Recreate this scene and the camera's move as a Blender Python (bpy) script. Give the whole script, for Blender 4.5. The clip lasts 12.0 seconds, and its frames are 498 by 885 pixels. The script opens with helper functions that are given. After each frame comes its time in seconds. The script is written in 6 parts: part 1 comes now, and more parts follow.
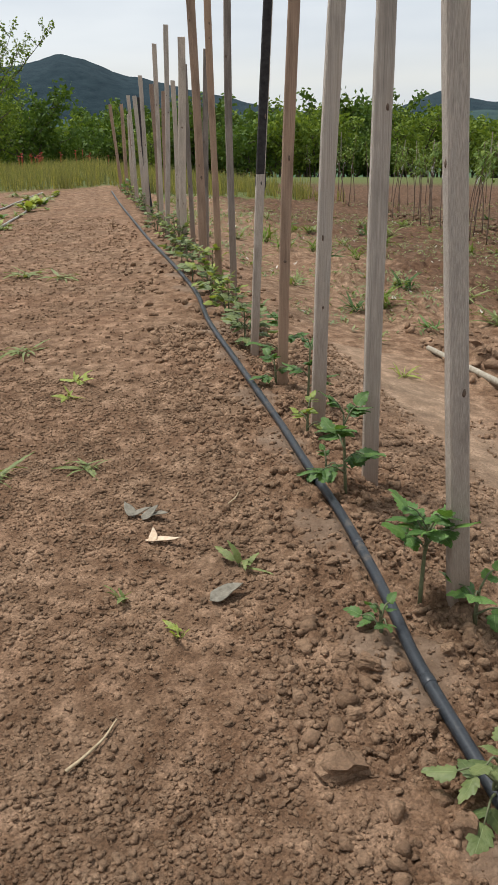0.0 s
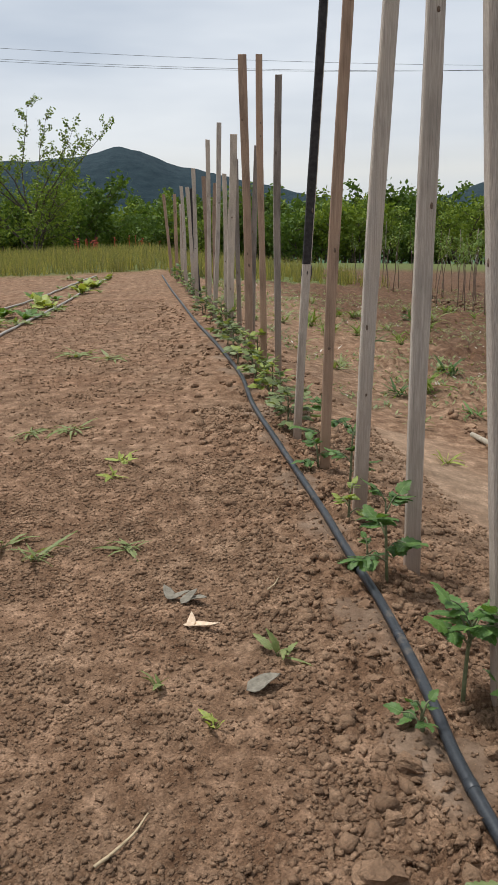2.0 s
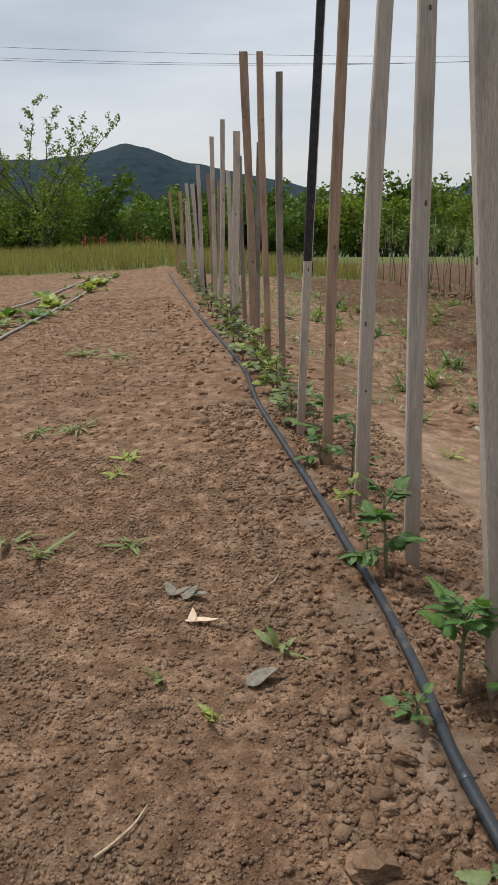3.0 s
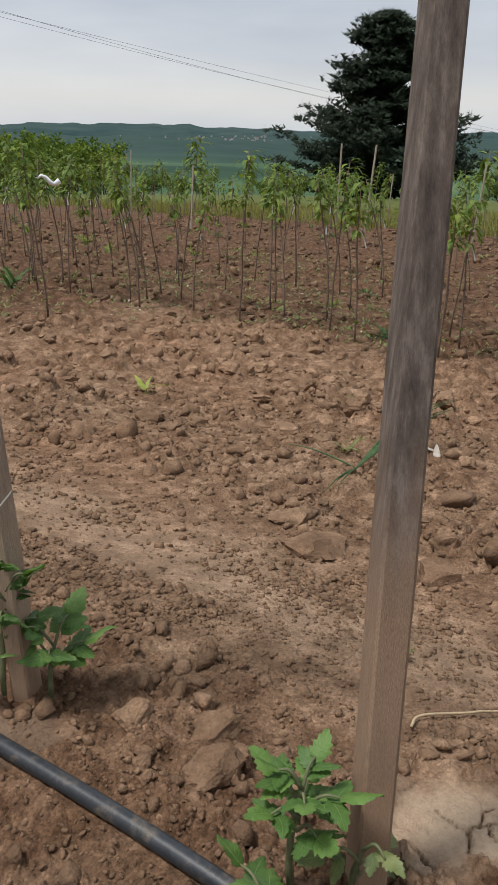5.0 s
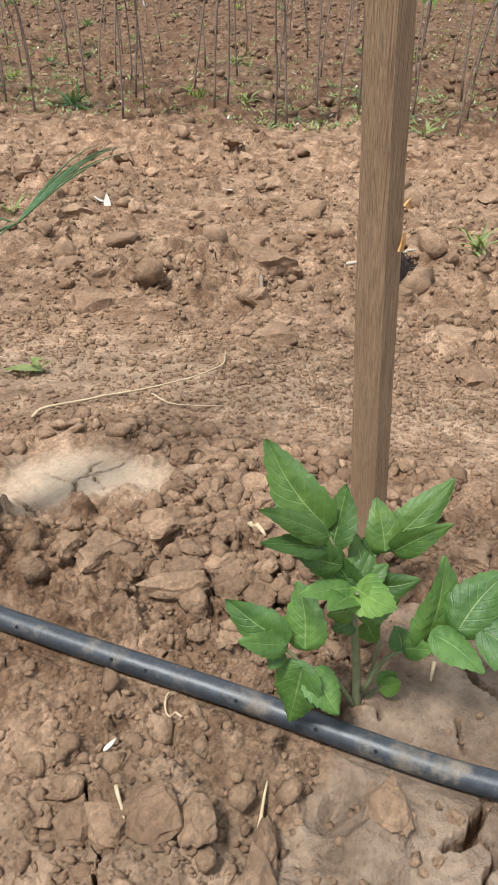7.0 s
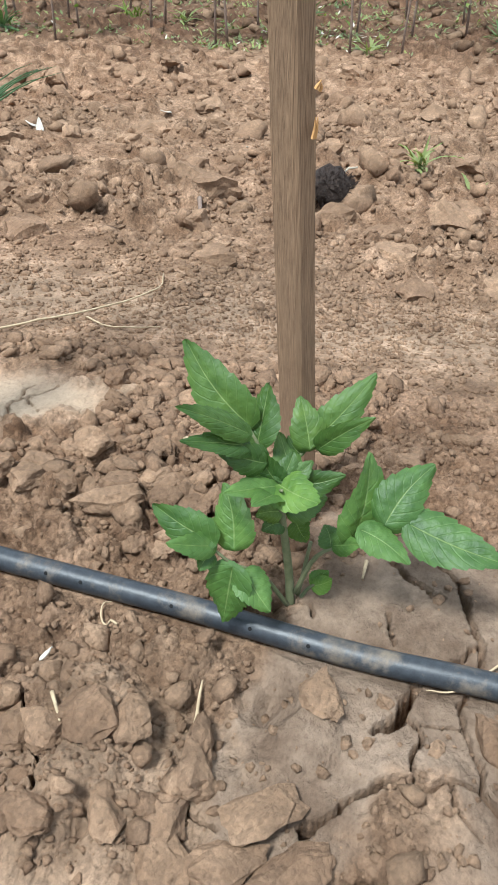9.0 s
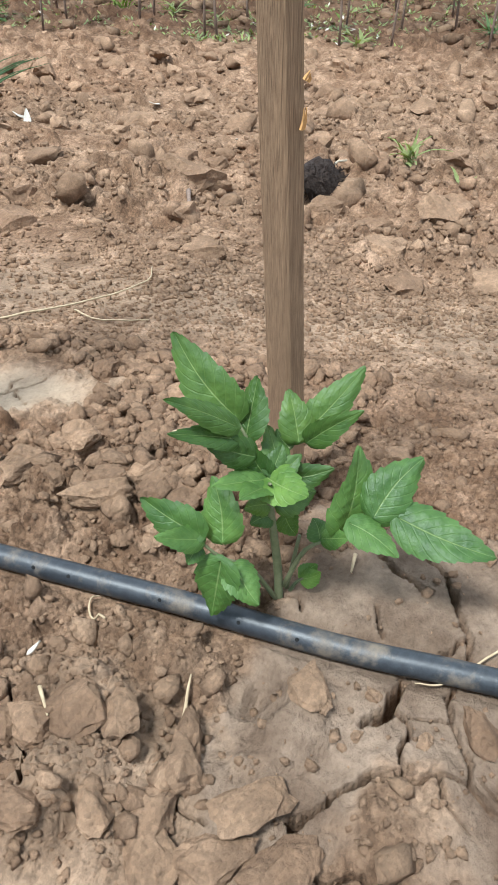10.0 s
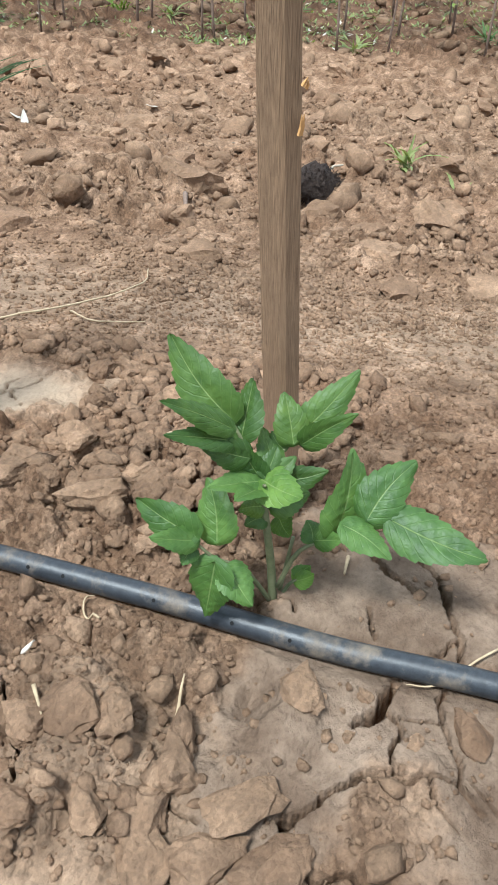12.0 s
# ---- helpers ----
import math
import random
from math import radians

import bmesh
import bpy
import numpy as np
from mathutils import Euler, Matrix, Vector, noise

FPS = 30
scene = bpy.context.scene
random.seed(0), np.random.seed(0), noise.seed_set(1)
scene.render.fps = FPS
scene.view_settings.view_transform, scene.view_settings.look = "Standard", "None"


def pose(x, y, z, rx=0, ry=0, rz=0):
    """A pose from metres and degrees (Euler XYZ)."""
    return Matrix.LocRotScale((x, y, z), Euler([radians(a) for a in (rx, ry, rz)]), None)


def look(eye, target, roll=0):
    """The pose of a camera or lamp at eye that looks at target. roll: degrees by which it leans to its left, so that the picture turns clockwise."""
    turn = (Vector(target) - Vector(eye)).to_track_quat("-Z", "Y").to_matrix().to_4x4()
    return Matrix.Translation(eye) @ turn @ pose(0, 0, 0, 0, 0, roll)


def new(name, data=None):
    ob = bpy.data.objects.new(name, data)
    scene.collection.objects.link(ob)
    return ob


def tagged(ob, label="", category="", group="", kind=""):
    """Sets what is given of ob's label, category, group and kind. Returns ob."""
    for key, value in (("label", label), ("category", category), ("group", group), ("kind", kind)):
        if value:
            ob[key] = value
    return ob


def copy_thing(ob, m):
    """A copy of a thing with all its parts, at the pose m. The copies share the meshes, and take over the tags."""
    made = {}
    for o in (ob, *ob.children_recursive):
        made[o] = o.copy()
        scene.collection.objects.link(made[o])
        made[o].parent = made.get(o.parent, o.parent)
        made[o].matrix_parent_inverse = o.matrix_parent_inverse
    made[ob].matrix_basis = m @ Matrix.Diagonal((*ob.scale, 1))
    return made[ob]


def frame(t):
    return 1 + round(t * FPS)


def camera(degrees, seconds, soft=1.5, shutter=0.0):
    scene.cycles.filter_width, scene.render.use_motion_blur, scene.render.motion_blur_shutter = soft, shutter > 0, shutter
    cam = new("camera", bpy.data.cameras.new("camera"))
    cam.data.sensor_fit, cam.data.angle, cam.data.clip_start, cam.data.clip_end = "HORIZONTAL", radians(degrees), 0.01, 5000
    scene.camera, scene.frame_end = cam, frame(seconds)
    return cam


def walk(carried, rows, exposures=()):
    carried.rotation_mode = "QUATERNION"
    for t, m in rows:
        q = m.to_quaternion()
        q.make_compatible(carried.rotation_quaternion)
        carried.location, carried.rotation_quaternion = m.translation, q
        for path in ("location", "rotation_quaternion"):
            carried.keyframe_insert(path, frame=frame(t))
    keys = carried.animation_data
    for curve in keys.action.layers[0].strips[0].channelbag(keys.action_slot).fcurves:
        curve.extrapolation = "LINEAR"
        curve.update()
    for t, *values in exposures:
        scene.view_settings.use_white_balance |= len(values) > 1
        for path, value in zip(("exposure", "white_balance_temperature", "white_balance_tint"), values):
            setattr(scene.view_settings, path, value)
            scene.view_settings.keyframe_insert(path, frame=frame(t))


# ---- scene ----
cam = camera(34.8, 12.0)
PATH = [
    (0, (0.391, 0.061, 0.958), (0.203, 1.908, 0.215), -1.3),
    (0.5, (0.389, 0.061, 0.969), (0.191, 1.93, 0.283), -1.2),
    (1, (0.395, 0.058, 0.979), (0.176, 1.954, 0.383), -1.2),
    (1.5, (0.391, 0.06, 0.973), (0.145, 1.967, 0.422), -0.9),
    (2, (0.391, 0.056, 0.979), (0.095, 1.955, 0.424), -0.9),
    (2.5, (0.42, 0.045, 0.988), (0.08, 1.937, 0.437), -1.4),
    (2.7, (0.432, 0.03, 1.002), (0.061, 1.914, 0.446), -1.9),
    (4.3, (0.34, 0.146, 0.858), (1.109, 1.893, 0.259), 0.5),
    (4.5, (0.361, 0.133, 0.853), (1.321, 1.77, 0.222), 0.8),
    (4.7, (0.378, 0.073, 0.833), (1.411, 1.645, 0.169), 0.8),
    (5, (0.398, -0.044, 0.803), (1.597, 1.39, 0.093), 0.9),
    (5.1, (0.406, -0.076, 0.793), (1.669, 1.293, 0.064), 1.3),
    (5.2, (0.423, -0.091, 0.774), (1.749, 1.199, 0.012), 1.7),
    (5.3, (0.476, -0.175, 0.787), (1.812, 1.073, -0.024), 0.7),
    (5.4, (0.44, -0.173, 0.783), (1.813, 1.013, -0.059), 0.3),
    (5.5, (0.452, -0.187, 0.761), (1.837, 0.961, -0.114), 0.4),
    (6, (0.452, -0.254, 0.726), (1.833, 0.784, -0.282), -0.5),
    (6.5, (0.46, -0.281, 0.687), (1.849, 0.683, -0.381), -1.5),
    (7, (0.479, -0.304, 0.663), (1.89, 0.542, -0.474), -0.2),
    (7.2, (0.48, -0.314, 0.655), (1.891, 0.494, -0.508), -0.1),
    (8.8, (0.481, -0.338, 0.634), (1.863, 0.382, -0.62), -0.4),
    (9, (0.482, -0.337, 0.634), (1.861, 0.373, -0.627), -0.1),
    (9.5, (0.484, -0.342, 0.635), (1.865, 0.348, -0.637), 0.4),
    (10, (0.484, -0.337, 0.632), (1.866, 0.345, -0.641), 0.5),
    (10.5, (0.483, -0.34, 0.635), (1.868, 0.344, -0.636), 0.6),
    (11, (0.483, -0.339, 0.635), (1.869, 0.341, -0.637), 0.8),
    (11.5, (0.481, -0.338, 0.635), (1.867, 0.337, -0.638), 1.0),
    (12, (0.479, -0.338, 0.635), (1.873, 0.332, -0.633), 1.4),
]
walk(cam, [(t, look(eye, target, roll)) for t, eye, target, roll in PATH],
    exposures=[(0.0, 0.01, 6350, 8), (1.5, 0.0, 6350, 9), (2.5, -0.16, 6300, 9), (4.3, -0.24, 6350, 9), (5.0, -0.2, 6400, 10), (5.5, -0.10, 6500, 13),
                (6.0, 0.30, 6400, 11), (6.5, 0.55, 6220, 8), (7.0, 0.76, 6100, 6), (8.8, 0.83, 5700, 2), (12.0, 0.83, 5670, 2)])
# ---- world, sun ----
world = bpy.data.worlds.new("sky")
scene.world = world
world.use_nodes = True
SUN_EL, SUN_AZ = radians(66), radians(290)


def build_sky():
    nt = world.node_tree
    nt.nodes.clear()
    out = nt.nodes.new("ShaderNodeOutputWorld")
    bg = nt.nodes.new("ShaderNodeBackground")
    sky = nt.nodes.new("ShaderNodeTexSky")
    sky.sky_type, sky.sun_disc, sky.sun_elevation, sky.sun_rotation = "NISHITA", False, SUN_EL, SUN_AZ
    dim = nt.nodes.new("ShaderNodeMixRGB")
    dim.blend_type, dim.inputs[0].default_value, dim.inputs[2].default_value = "MULTIPLY", 1.0, (0.11, 0.11, 0.11, 1)
    co = nt.nodes.new("ShaderNodeTexCoord")
    mp = nt.nodes.new("ShaderNodeMapping")
    mp.inputs["Scale"].default_value = (1.0, 1.0, 4.5)
    nz = nt.nodes.new("ShaderNodeTexNoise")
    nz.inputs["Scale"].default_value, nz.inputs["Detail"].default_value, nz.inputs["Roughness"].default_value = 2.1, 4.0, 0.5
    ramp = nt.nodes.new("ShaderNodeValToRGB")
    ramp.color_ramp.elements[0].position, ramp.color_ramp.elements[0].color = 0.34, (0.64, 0.70, 0.79, 1)
    ramp.color_ramp.elements[1].position, ramp.color_ramp.elements[1].color = 0.66, (0.95, 0.98, 1.02, 1)
    sep = nt.nodes.new("ShaderNodeSeparateXYZ")
    # brighter cream band of thin cloud low over the horizon
    low = nt.nodes.new("ShaderNodeValToRGB")
    el = low.color_ramp.elements
    el[0].position, el[0].color = 0.0, (0.15, 0.15, 0.15, 1)
    el[1].position, el[1].color = 0.16, (0, 0, 0, 1)
    el.new(0.045).color = (0.7, 0.7, 0.7, 1)
    el.new(0.085).color = (0.22, 0.22, 0.22, 1)
    band = nt.nodes.new("ShaderNodeMixRGB")
    band.inputs[2].default_value = (0.98, 0.95, 0.88, 1)
    mix = nt.nodes.new("ShaderNodeMixRGB")
    mix.inputs[0].default_value = 0.93
    bg.inputs["Strength"].default_value = 0.92
    ln = nt.links.new
    ln(co.outputs["Generated"], mp.inputs["Vector"])
    ln(mp.outputs["Vector"], nz.inputs["Vector"])
    ln(nz.outputs["Fac"], ramp.inputs["Fac"])
    ln(co.outputs["Generated"], sep.inputs["Vector"])
    ln(sep.outputs["Z"], low.inputs["Fac"])
    ln(low.outputs["Color"], band.inputs[0])
    ln(ramp.outputs["Color"], band.inputs[1])
    ln(sky.outputs["Color"], dim.inputs[1])
    ln(dim.outputs["Color"], mix.inputs[1])
    ln(band.outputs["Color"], mix.inputs[2])
    # the cloud is a little brighter overhead
    zen = nt.nodes.new("ShaderNodeMapRange")
    zen.inputs["From Min"].default_value, zen.inputs["From Max"].default_value = 0.30, 1.0
    zen.inputs["To Min"].default_value, zen.inputs["To Max"].default_value = 1.0, 1.05
    ln(sep.outputs["Z"], zen.inputs["Value"])
    gain = nt.nodes.new("ShaderNodeVectorMath")
    gain.operation = "SCALE"
    ln(mix.outputs["Color"], gain.inputs[0])
    ln(zen.outputs["Result"], gain.inputs["Scale"])
    ln(gain.outputs[0], bg.inputs["Color"])
    ln(bg.outputs["Background"], out.inputs["Surface"])


build_sky()
sun = new("sun", bpy.data.lights.new("sun", "SUN"))
sun.data.energy, sun.data.angle, sun.data.color = 4.0, radians(12), (1.0, 0.965, 0.92)
sun.matrix_world = look((0, 0, 30), (0 - 30 * math.sin(SUN_AZ) / math.tan(SUN_EL), -30 * math.cos(SUN_AZ) / math.tan(SUN_EL), 0))


# ---- materials ----
def material(name):
    m = bpy.data.materials.new(name)
    m.use_nodes = True
    nt = m.node_tree
    return m, nt, nt.nodes["Principled BSDF"]


def node(nt, kind, **values):
    n = nt.nodes.new(kind)
    for key, value in values.items():
        n.inputs[key.replace("_", " ")].default_value = value
    return n


def ramp_node(nt, source, stops):
    r = nt.nodes.new("ShaderNodeValToRGB")
    e = r.color_ramp.elements
    e[0].position, e[0].color = stops[0][0], (*stops[0][1], 1)
    e[1].position, e[1].color = stops[-1][0], (*stops[-1][1], 1)
    for p, c in stops[1:-1]:
        e.new(p).color = (*c, 1)
    nt.links.new(source, r.inputs["Fac"])
    return r.outputs["Color"]


def mixed(nt, fac, a, b, blend="MIX"):
    n = nt.nodes.new("ShaderNodeMixRGB")
    n.blend_type = blend
    for i, v in enumerate((fac, a, b)):
        if isinstance(v, (int, float)):
            n.inputs[i].default_value = v
        elif isinstance(v, tuple):
            n.inputs[i].default_value = (*v, 1)
        else:
            nt.links.new(v, n.inputs[i])
    return n.outputs[0]


def noise_out(nt, vector, scale, detail=6.0, rough=0.6, out="Fac"):
    n = node(nt, "ShaderNodeTexNoise", Scale=scale, Detail=detail, Roughness=rough)
    if vector is not None:
        nt.links.new(vector, n.inputs["Vector"])
    return n.outputs[out]


def bumped(nt, bsdf, height, strength, distance):
    b = node(nt, "ShaderNodeBump", Strength=strength, Distance=distance)
    nt.links.new(height, b.inputs["Height"])
    nt.links.new(b.outputs["Normal"], bsdf.inputs["Normal"])


def attribute(nt, name):
    a = nt.nodes.new("ShaderNodeAttribute")
    a.attribute_name = name
    return a.outputs["Fac"]


def crumb_cells(nt, pos, scale):
    v = node(nt, "ShaderNodeTexVoronoi", Scale=scale)
    wob = nt.nodes.new("ShaderNodeVectorMath")
    wob.operation = "MULTIPLY_ADD"
    wob.inputs[1].default_value = (0.6 / scale,) * 3
    nt.links.new(noise_out(nt, pos, scale * 0.9, 3, 0.6, "Color"), wob.inputs[0])
    nt.links.new(pos, wob.inputs[2])
    nt.links.new(wob.outputs[0], v.inputs["Vector"])
    sep = nt.nodes.new("ShaderNodeSeparateColor")
    nt.links.new(v.outputs["Color"], sep.inputs[0])
    return v.outputs["Distance"], sep.outputs[0]


def soil_material(name="soil", zones=True, dim=1.2):
    m, nt, b = material(name)
    pos = nt.nodes.new("ShaderNodeNewGeometry").outputs["Position"]
    big = noise_out(nt, pos, 1.7, 5, 0.6)
    mid = noise_out(nt, pos, 14, 6, 0.62)
    fine = noise_out(nt, pos, 150, 6, 0.75)
    d1, c1 = crumb_cells(nt, pos, 80.0)
    d2, c2 = crumb_cells(nt, pos, 230.0)
    col = ramp_node(nt, mid, [(0.30, (0.112, 0.071, 0.045)), (0.5, (0.203, 0.141, 0.097)), (0.68, (0.350, 0.258, 0.188))])
    grain = ramp_node(nt, fine, [(0.30, (0.42, 0.40, 0.38)), (0.47, (1.0, 1.0, 1.0)), (0.70, (1.42, 1.42, 1.40))])
    col = mixed(nt, 0.8, col, grain, "MULTIPLY")
    col = mixed(nt, 0.5, col, ramp_node(nt, c1, [(0.0, (0.74, 0.72, 0.70)), (1.0, (1.24, 1.24, 1.22))]), "MULTIPLY")
    col = mixed(nt, 0.75, col, ramp_node(nt, c2, [(0.0, (0.70, 0.69, 0.68)), (1.0, (1.28, 1.28, 1.26))]), "MULTIPLY")
    tint = ramp_node(nt, big, [(0.35, (1.08, 0.94, 0.86)), (0.65, (1.04, 0.99, 0.95))])
    col = mixed(nt, 0.7, col, tint, "MULTIPLY")
    col = mixed(nt, 1.0, col, (0.93, 0.875, 0.825), "MULTIPLY")
    h = mixed(nt, 0.5, noise_out(nt, pos, 60, 8, 0.75), noise_out(nt, pos, 240, 6, 0.8))
    cells = mixed(nt, 0.4, ramp_node(nt, d1, [(0.0, (1, 1, 1)), (0.8, (0, 0, 0))]), ramp_node(nt, d2, [(0.0, (1, 1, 1)), (0.8, (0, 0, 0))]))
    h = mixed(nt, 0.36, h, cells)
    if zones:
        dark = mixed(nt, 1.0, col, (0.53, 0.49, 0.47), "MULTIPLY")
        col = mixed(nt, attribute(nt, "tilled"), col, dark)
        crust = mixed(nt, mid, (0.36, 0.262, 0.178), (0.52, 0.395, 0.280))
        crust = mixed(nt, 0.35, crust, grain, "MULTIPLY")
        col = mixed(nt, attribute(nt, "crust"), col, crust)
        silt = ramp_node(nt, noise_out(nt, pos, 11, 7, 0.68), [(0.34, (0.118, 0.077, 0.051)), (0.5, (0.192, 0.134, 0.093)), (0.66, (0.285, 0.206, 0.147))])
        silt = mixed(nt, 0.45, silt, grain, "MULTIPLY")
        col = mixed(nt, attribute(nt, "silt"), col, silt)
        damp = mixed(nt, 1.0, col, (0.66, 0.60, 0.56), "MULTIPLY")
        col = mixed(nt, attribute(nt, "damp"), col, damp)
        green = mixed(nt, mid, (0.055, 0.085, 0.022), (0.15, 0.15, 0.055))
        col = mixed(nt, attribute(nt, "meadow"), col, green)
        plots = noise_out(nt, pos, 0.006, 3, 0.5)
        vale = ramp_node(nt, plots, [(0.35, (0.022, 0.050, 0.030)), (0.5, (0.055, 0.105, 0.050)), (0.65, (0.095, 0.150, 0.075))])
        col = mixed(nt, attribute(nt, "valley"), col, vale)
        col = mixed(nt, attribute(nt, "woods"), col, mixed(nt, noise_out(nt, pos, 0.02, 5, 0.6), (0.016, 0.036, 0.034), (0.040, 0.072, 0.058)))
        smooth_part = mixed(nt, 1.0, attribute(nt, "crust"), attribute(nt, "silt"), "LIGHTEN")
        h = mixed(nt, smooth_part, h, noise_out(nt, pos, 90, 6, 0.7))
    else:
        col = mixed(nt, 0.45, col, (0.205, 0.146, 0.101))
        rnd = nt.nodes.new("ShaderNodeNewGeometry").outputs["Random Per Island"]
        col = mixed(nt, 0.8, col, ramp_node(nt, rnd, [(0.0, (0.84, 0.81, 0.79)), (0.6, (1.03, 1.02, 1.0)), (1.0, (1.30, 1.30, 1.28))]), "MULTIPLY")
        col = mixed(nt, 1.0, col, (dim * 0.96, dim * 0.93, dim * 0.90), "MULTIPLY")
    nt.links.new(col, b.inputs["Base Color"])
    b.inputs["Roughness"].default_value = 0.95
    b.inputs["Specular IOR Level"].default_value = 0.12
    bumped(nt, b, h, 1.0, 0.009)
    return m


def wood_material(name, dark, light, blotch=0.75, weathered=False):
    m, nt, b = material(name)
    obj = nt.nodes.new("ShaderNodeTexCoord").outputs["Object"]
    rnd = nt.nodes.new("ShaderNodeObjectInfo").outputs["Random"]
    shift = nt.nodes.new("ShaderNodeVectorMath")
    nt.links.new(obj, shift.inputs[0])
    comb = nt.nodes.new("ShaderNodeCombineXYZ")
    mul = nt.nodes.new("ShaderNodeMath")
    mul.operation, mul.inputs[1].default_value = "MULTIPLY", 37.0
    nt.links.new(rnd, mul.inputs[0])
    nt.links.new(mul.outputs[0], comb.inputs["Z"])
    nt.links.new(comb.outputs[0], shift.inputs[1])
    mp = node(nt, "ShaderNodeMapping", Scale=(1300.0, 1300.0, 2.2))
    nt.links.new(shift.outputs[0], mp.inputs["Vector"])
    grain = noise_out(nt, mp.outputs["Vector"], 1.0, 6, 0.65)
    mp2 = node(nt, "ShaderNodeMapping", Scale=(24.0, 24.0, 5.0))
    nt.links.new(shift.outputs[0], mp2.inputs["Vector"])
    stain = noise_out(nt, mp2.outputs["Vector"], 1.0, 2.5, 0.55)
    col = ramp_node(nt, grain, [(0.30, dark), (0.66, light)])
    blot = ramp_node(nt, stain, [(0.30, (0.50, 0.49, 0.49)), (0.5, (1, 1, 1)), (0.72, (1.12, 1.08, 1.03))])
    col = mixed(nt, blotch, col, blot, "MULTIPLY")
    # soil splashed and rubbed on the lower end
    sep = nt.nodes.new("ShaderNodeSeparateXYZ")
    nt.links.new(obj, sep.inputs[0])
    low = ramp_node(nt, sep.outputs["Z"], [(0.0, (0.75, 0.75, 0.75)), (0.22, (0.3, 0.3, 0.3)), (0.6, (0, 0, 0))])
    col = mixed(nt, low, col, (0.30, 0.185, 0.115))
    if weathered:
        # grey-black weather stain over the upper half, ending unevenly
        z = nt.nodes.new("ShaderNodeMath")
        z.operation, z.inputs[1].default_value = "MULTIPLY_ADD", 0.35
        nt.links.new(noise_out(nt, mp2.outputs["Vector"], 0.7, 5, 0.65), z.inputs[0])
        nt.links.new(sep.outputs["Z"], z.inputs[2])
        up = ramp_node(nt, z.outputs[0], [(0.52, (0, 0, 0)), (0.72, (0.85, 0.85, 0.85))])
        mp3 = node(nt, "ShaderNodeMapping", Scale=(70.0, 70.0, 14.0))
        nt.links.new(shift.outputs[0], mp3.inputs["Vector"])
        mott = noise_out(nt, mp3.outputs["Vector"], 1.0, 5, 0.7)
        col = mixed(nt, up, col, ramp_node(nt, mott, [(0.32, (0.035, 0.030, 0.030)), (0.5, (0.11, 0.092, 0.082)), (0.72, (0.27, 0.23, 0.20))]))
    vary = ramp_node(nt, rnd, [(0.0, (0.82, 0.83, 0.86)), (1.0, (1.12, 1.08, 1.02))])
    col = mixed(nt, 0.9, col, vary, "MULTIPLY")
    nt.links.new(col, b.inputs["Base Color"])
    b.inputs["Roughness"].default_value = 0.82
    b.inputs["Specular IOR Level"].default_value = 0.25
    bumped(nt, b, grain, 0.55, 0.003)
    return m


def plain_material(name, a, c, scale=40.0, rough=0.7, bump=0.3, dist=0.004, spec=0.3, detail=5.0):
    m, nt, b = material(name)
    pos = nt.nodes.new("ShaderNodeNewGeometry").outputs["Position"]
    n = noise_out(nt, pos, scale, detail, 0.65)
    nt.links.new(ramp_node(nt, n, [(0.3, a), (0.7, c)]), b.inputs["Base Color"])
    b.inputs["Roughness"].default_value, b.inputs["Specular IOR Level"].default_value = rough, spec
    bumped(nt, b, n, bump, dist)
    return m


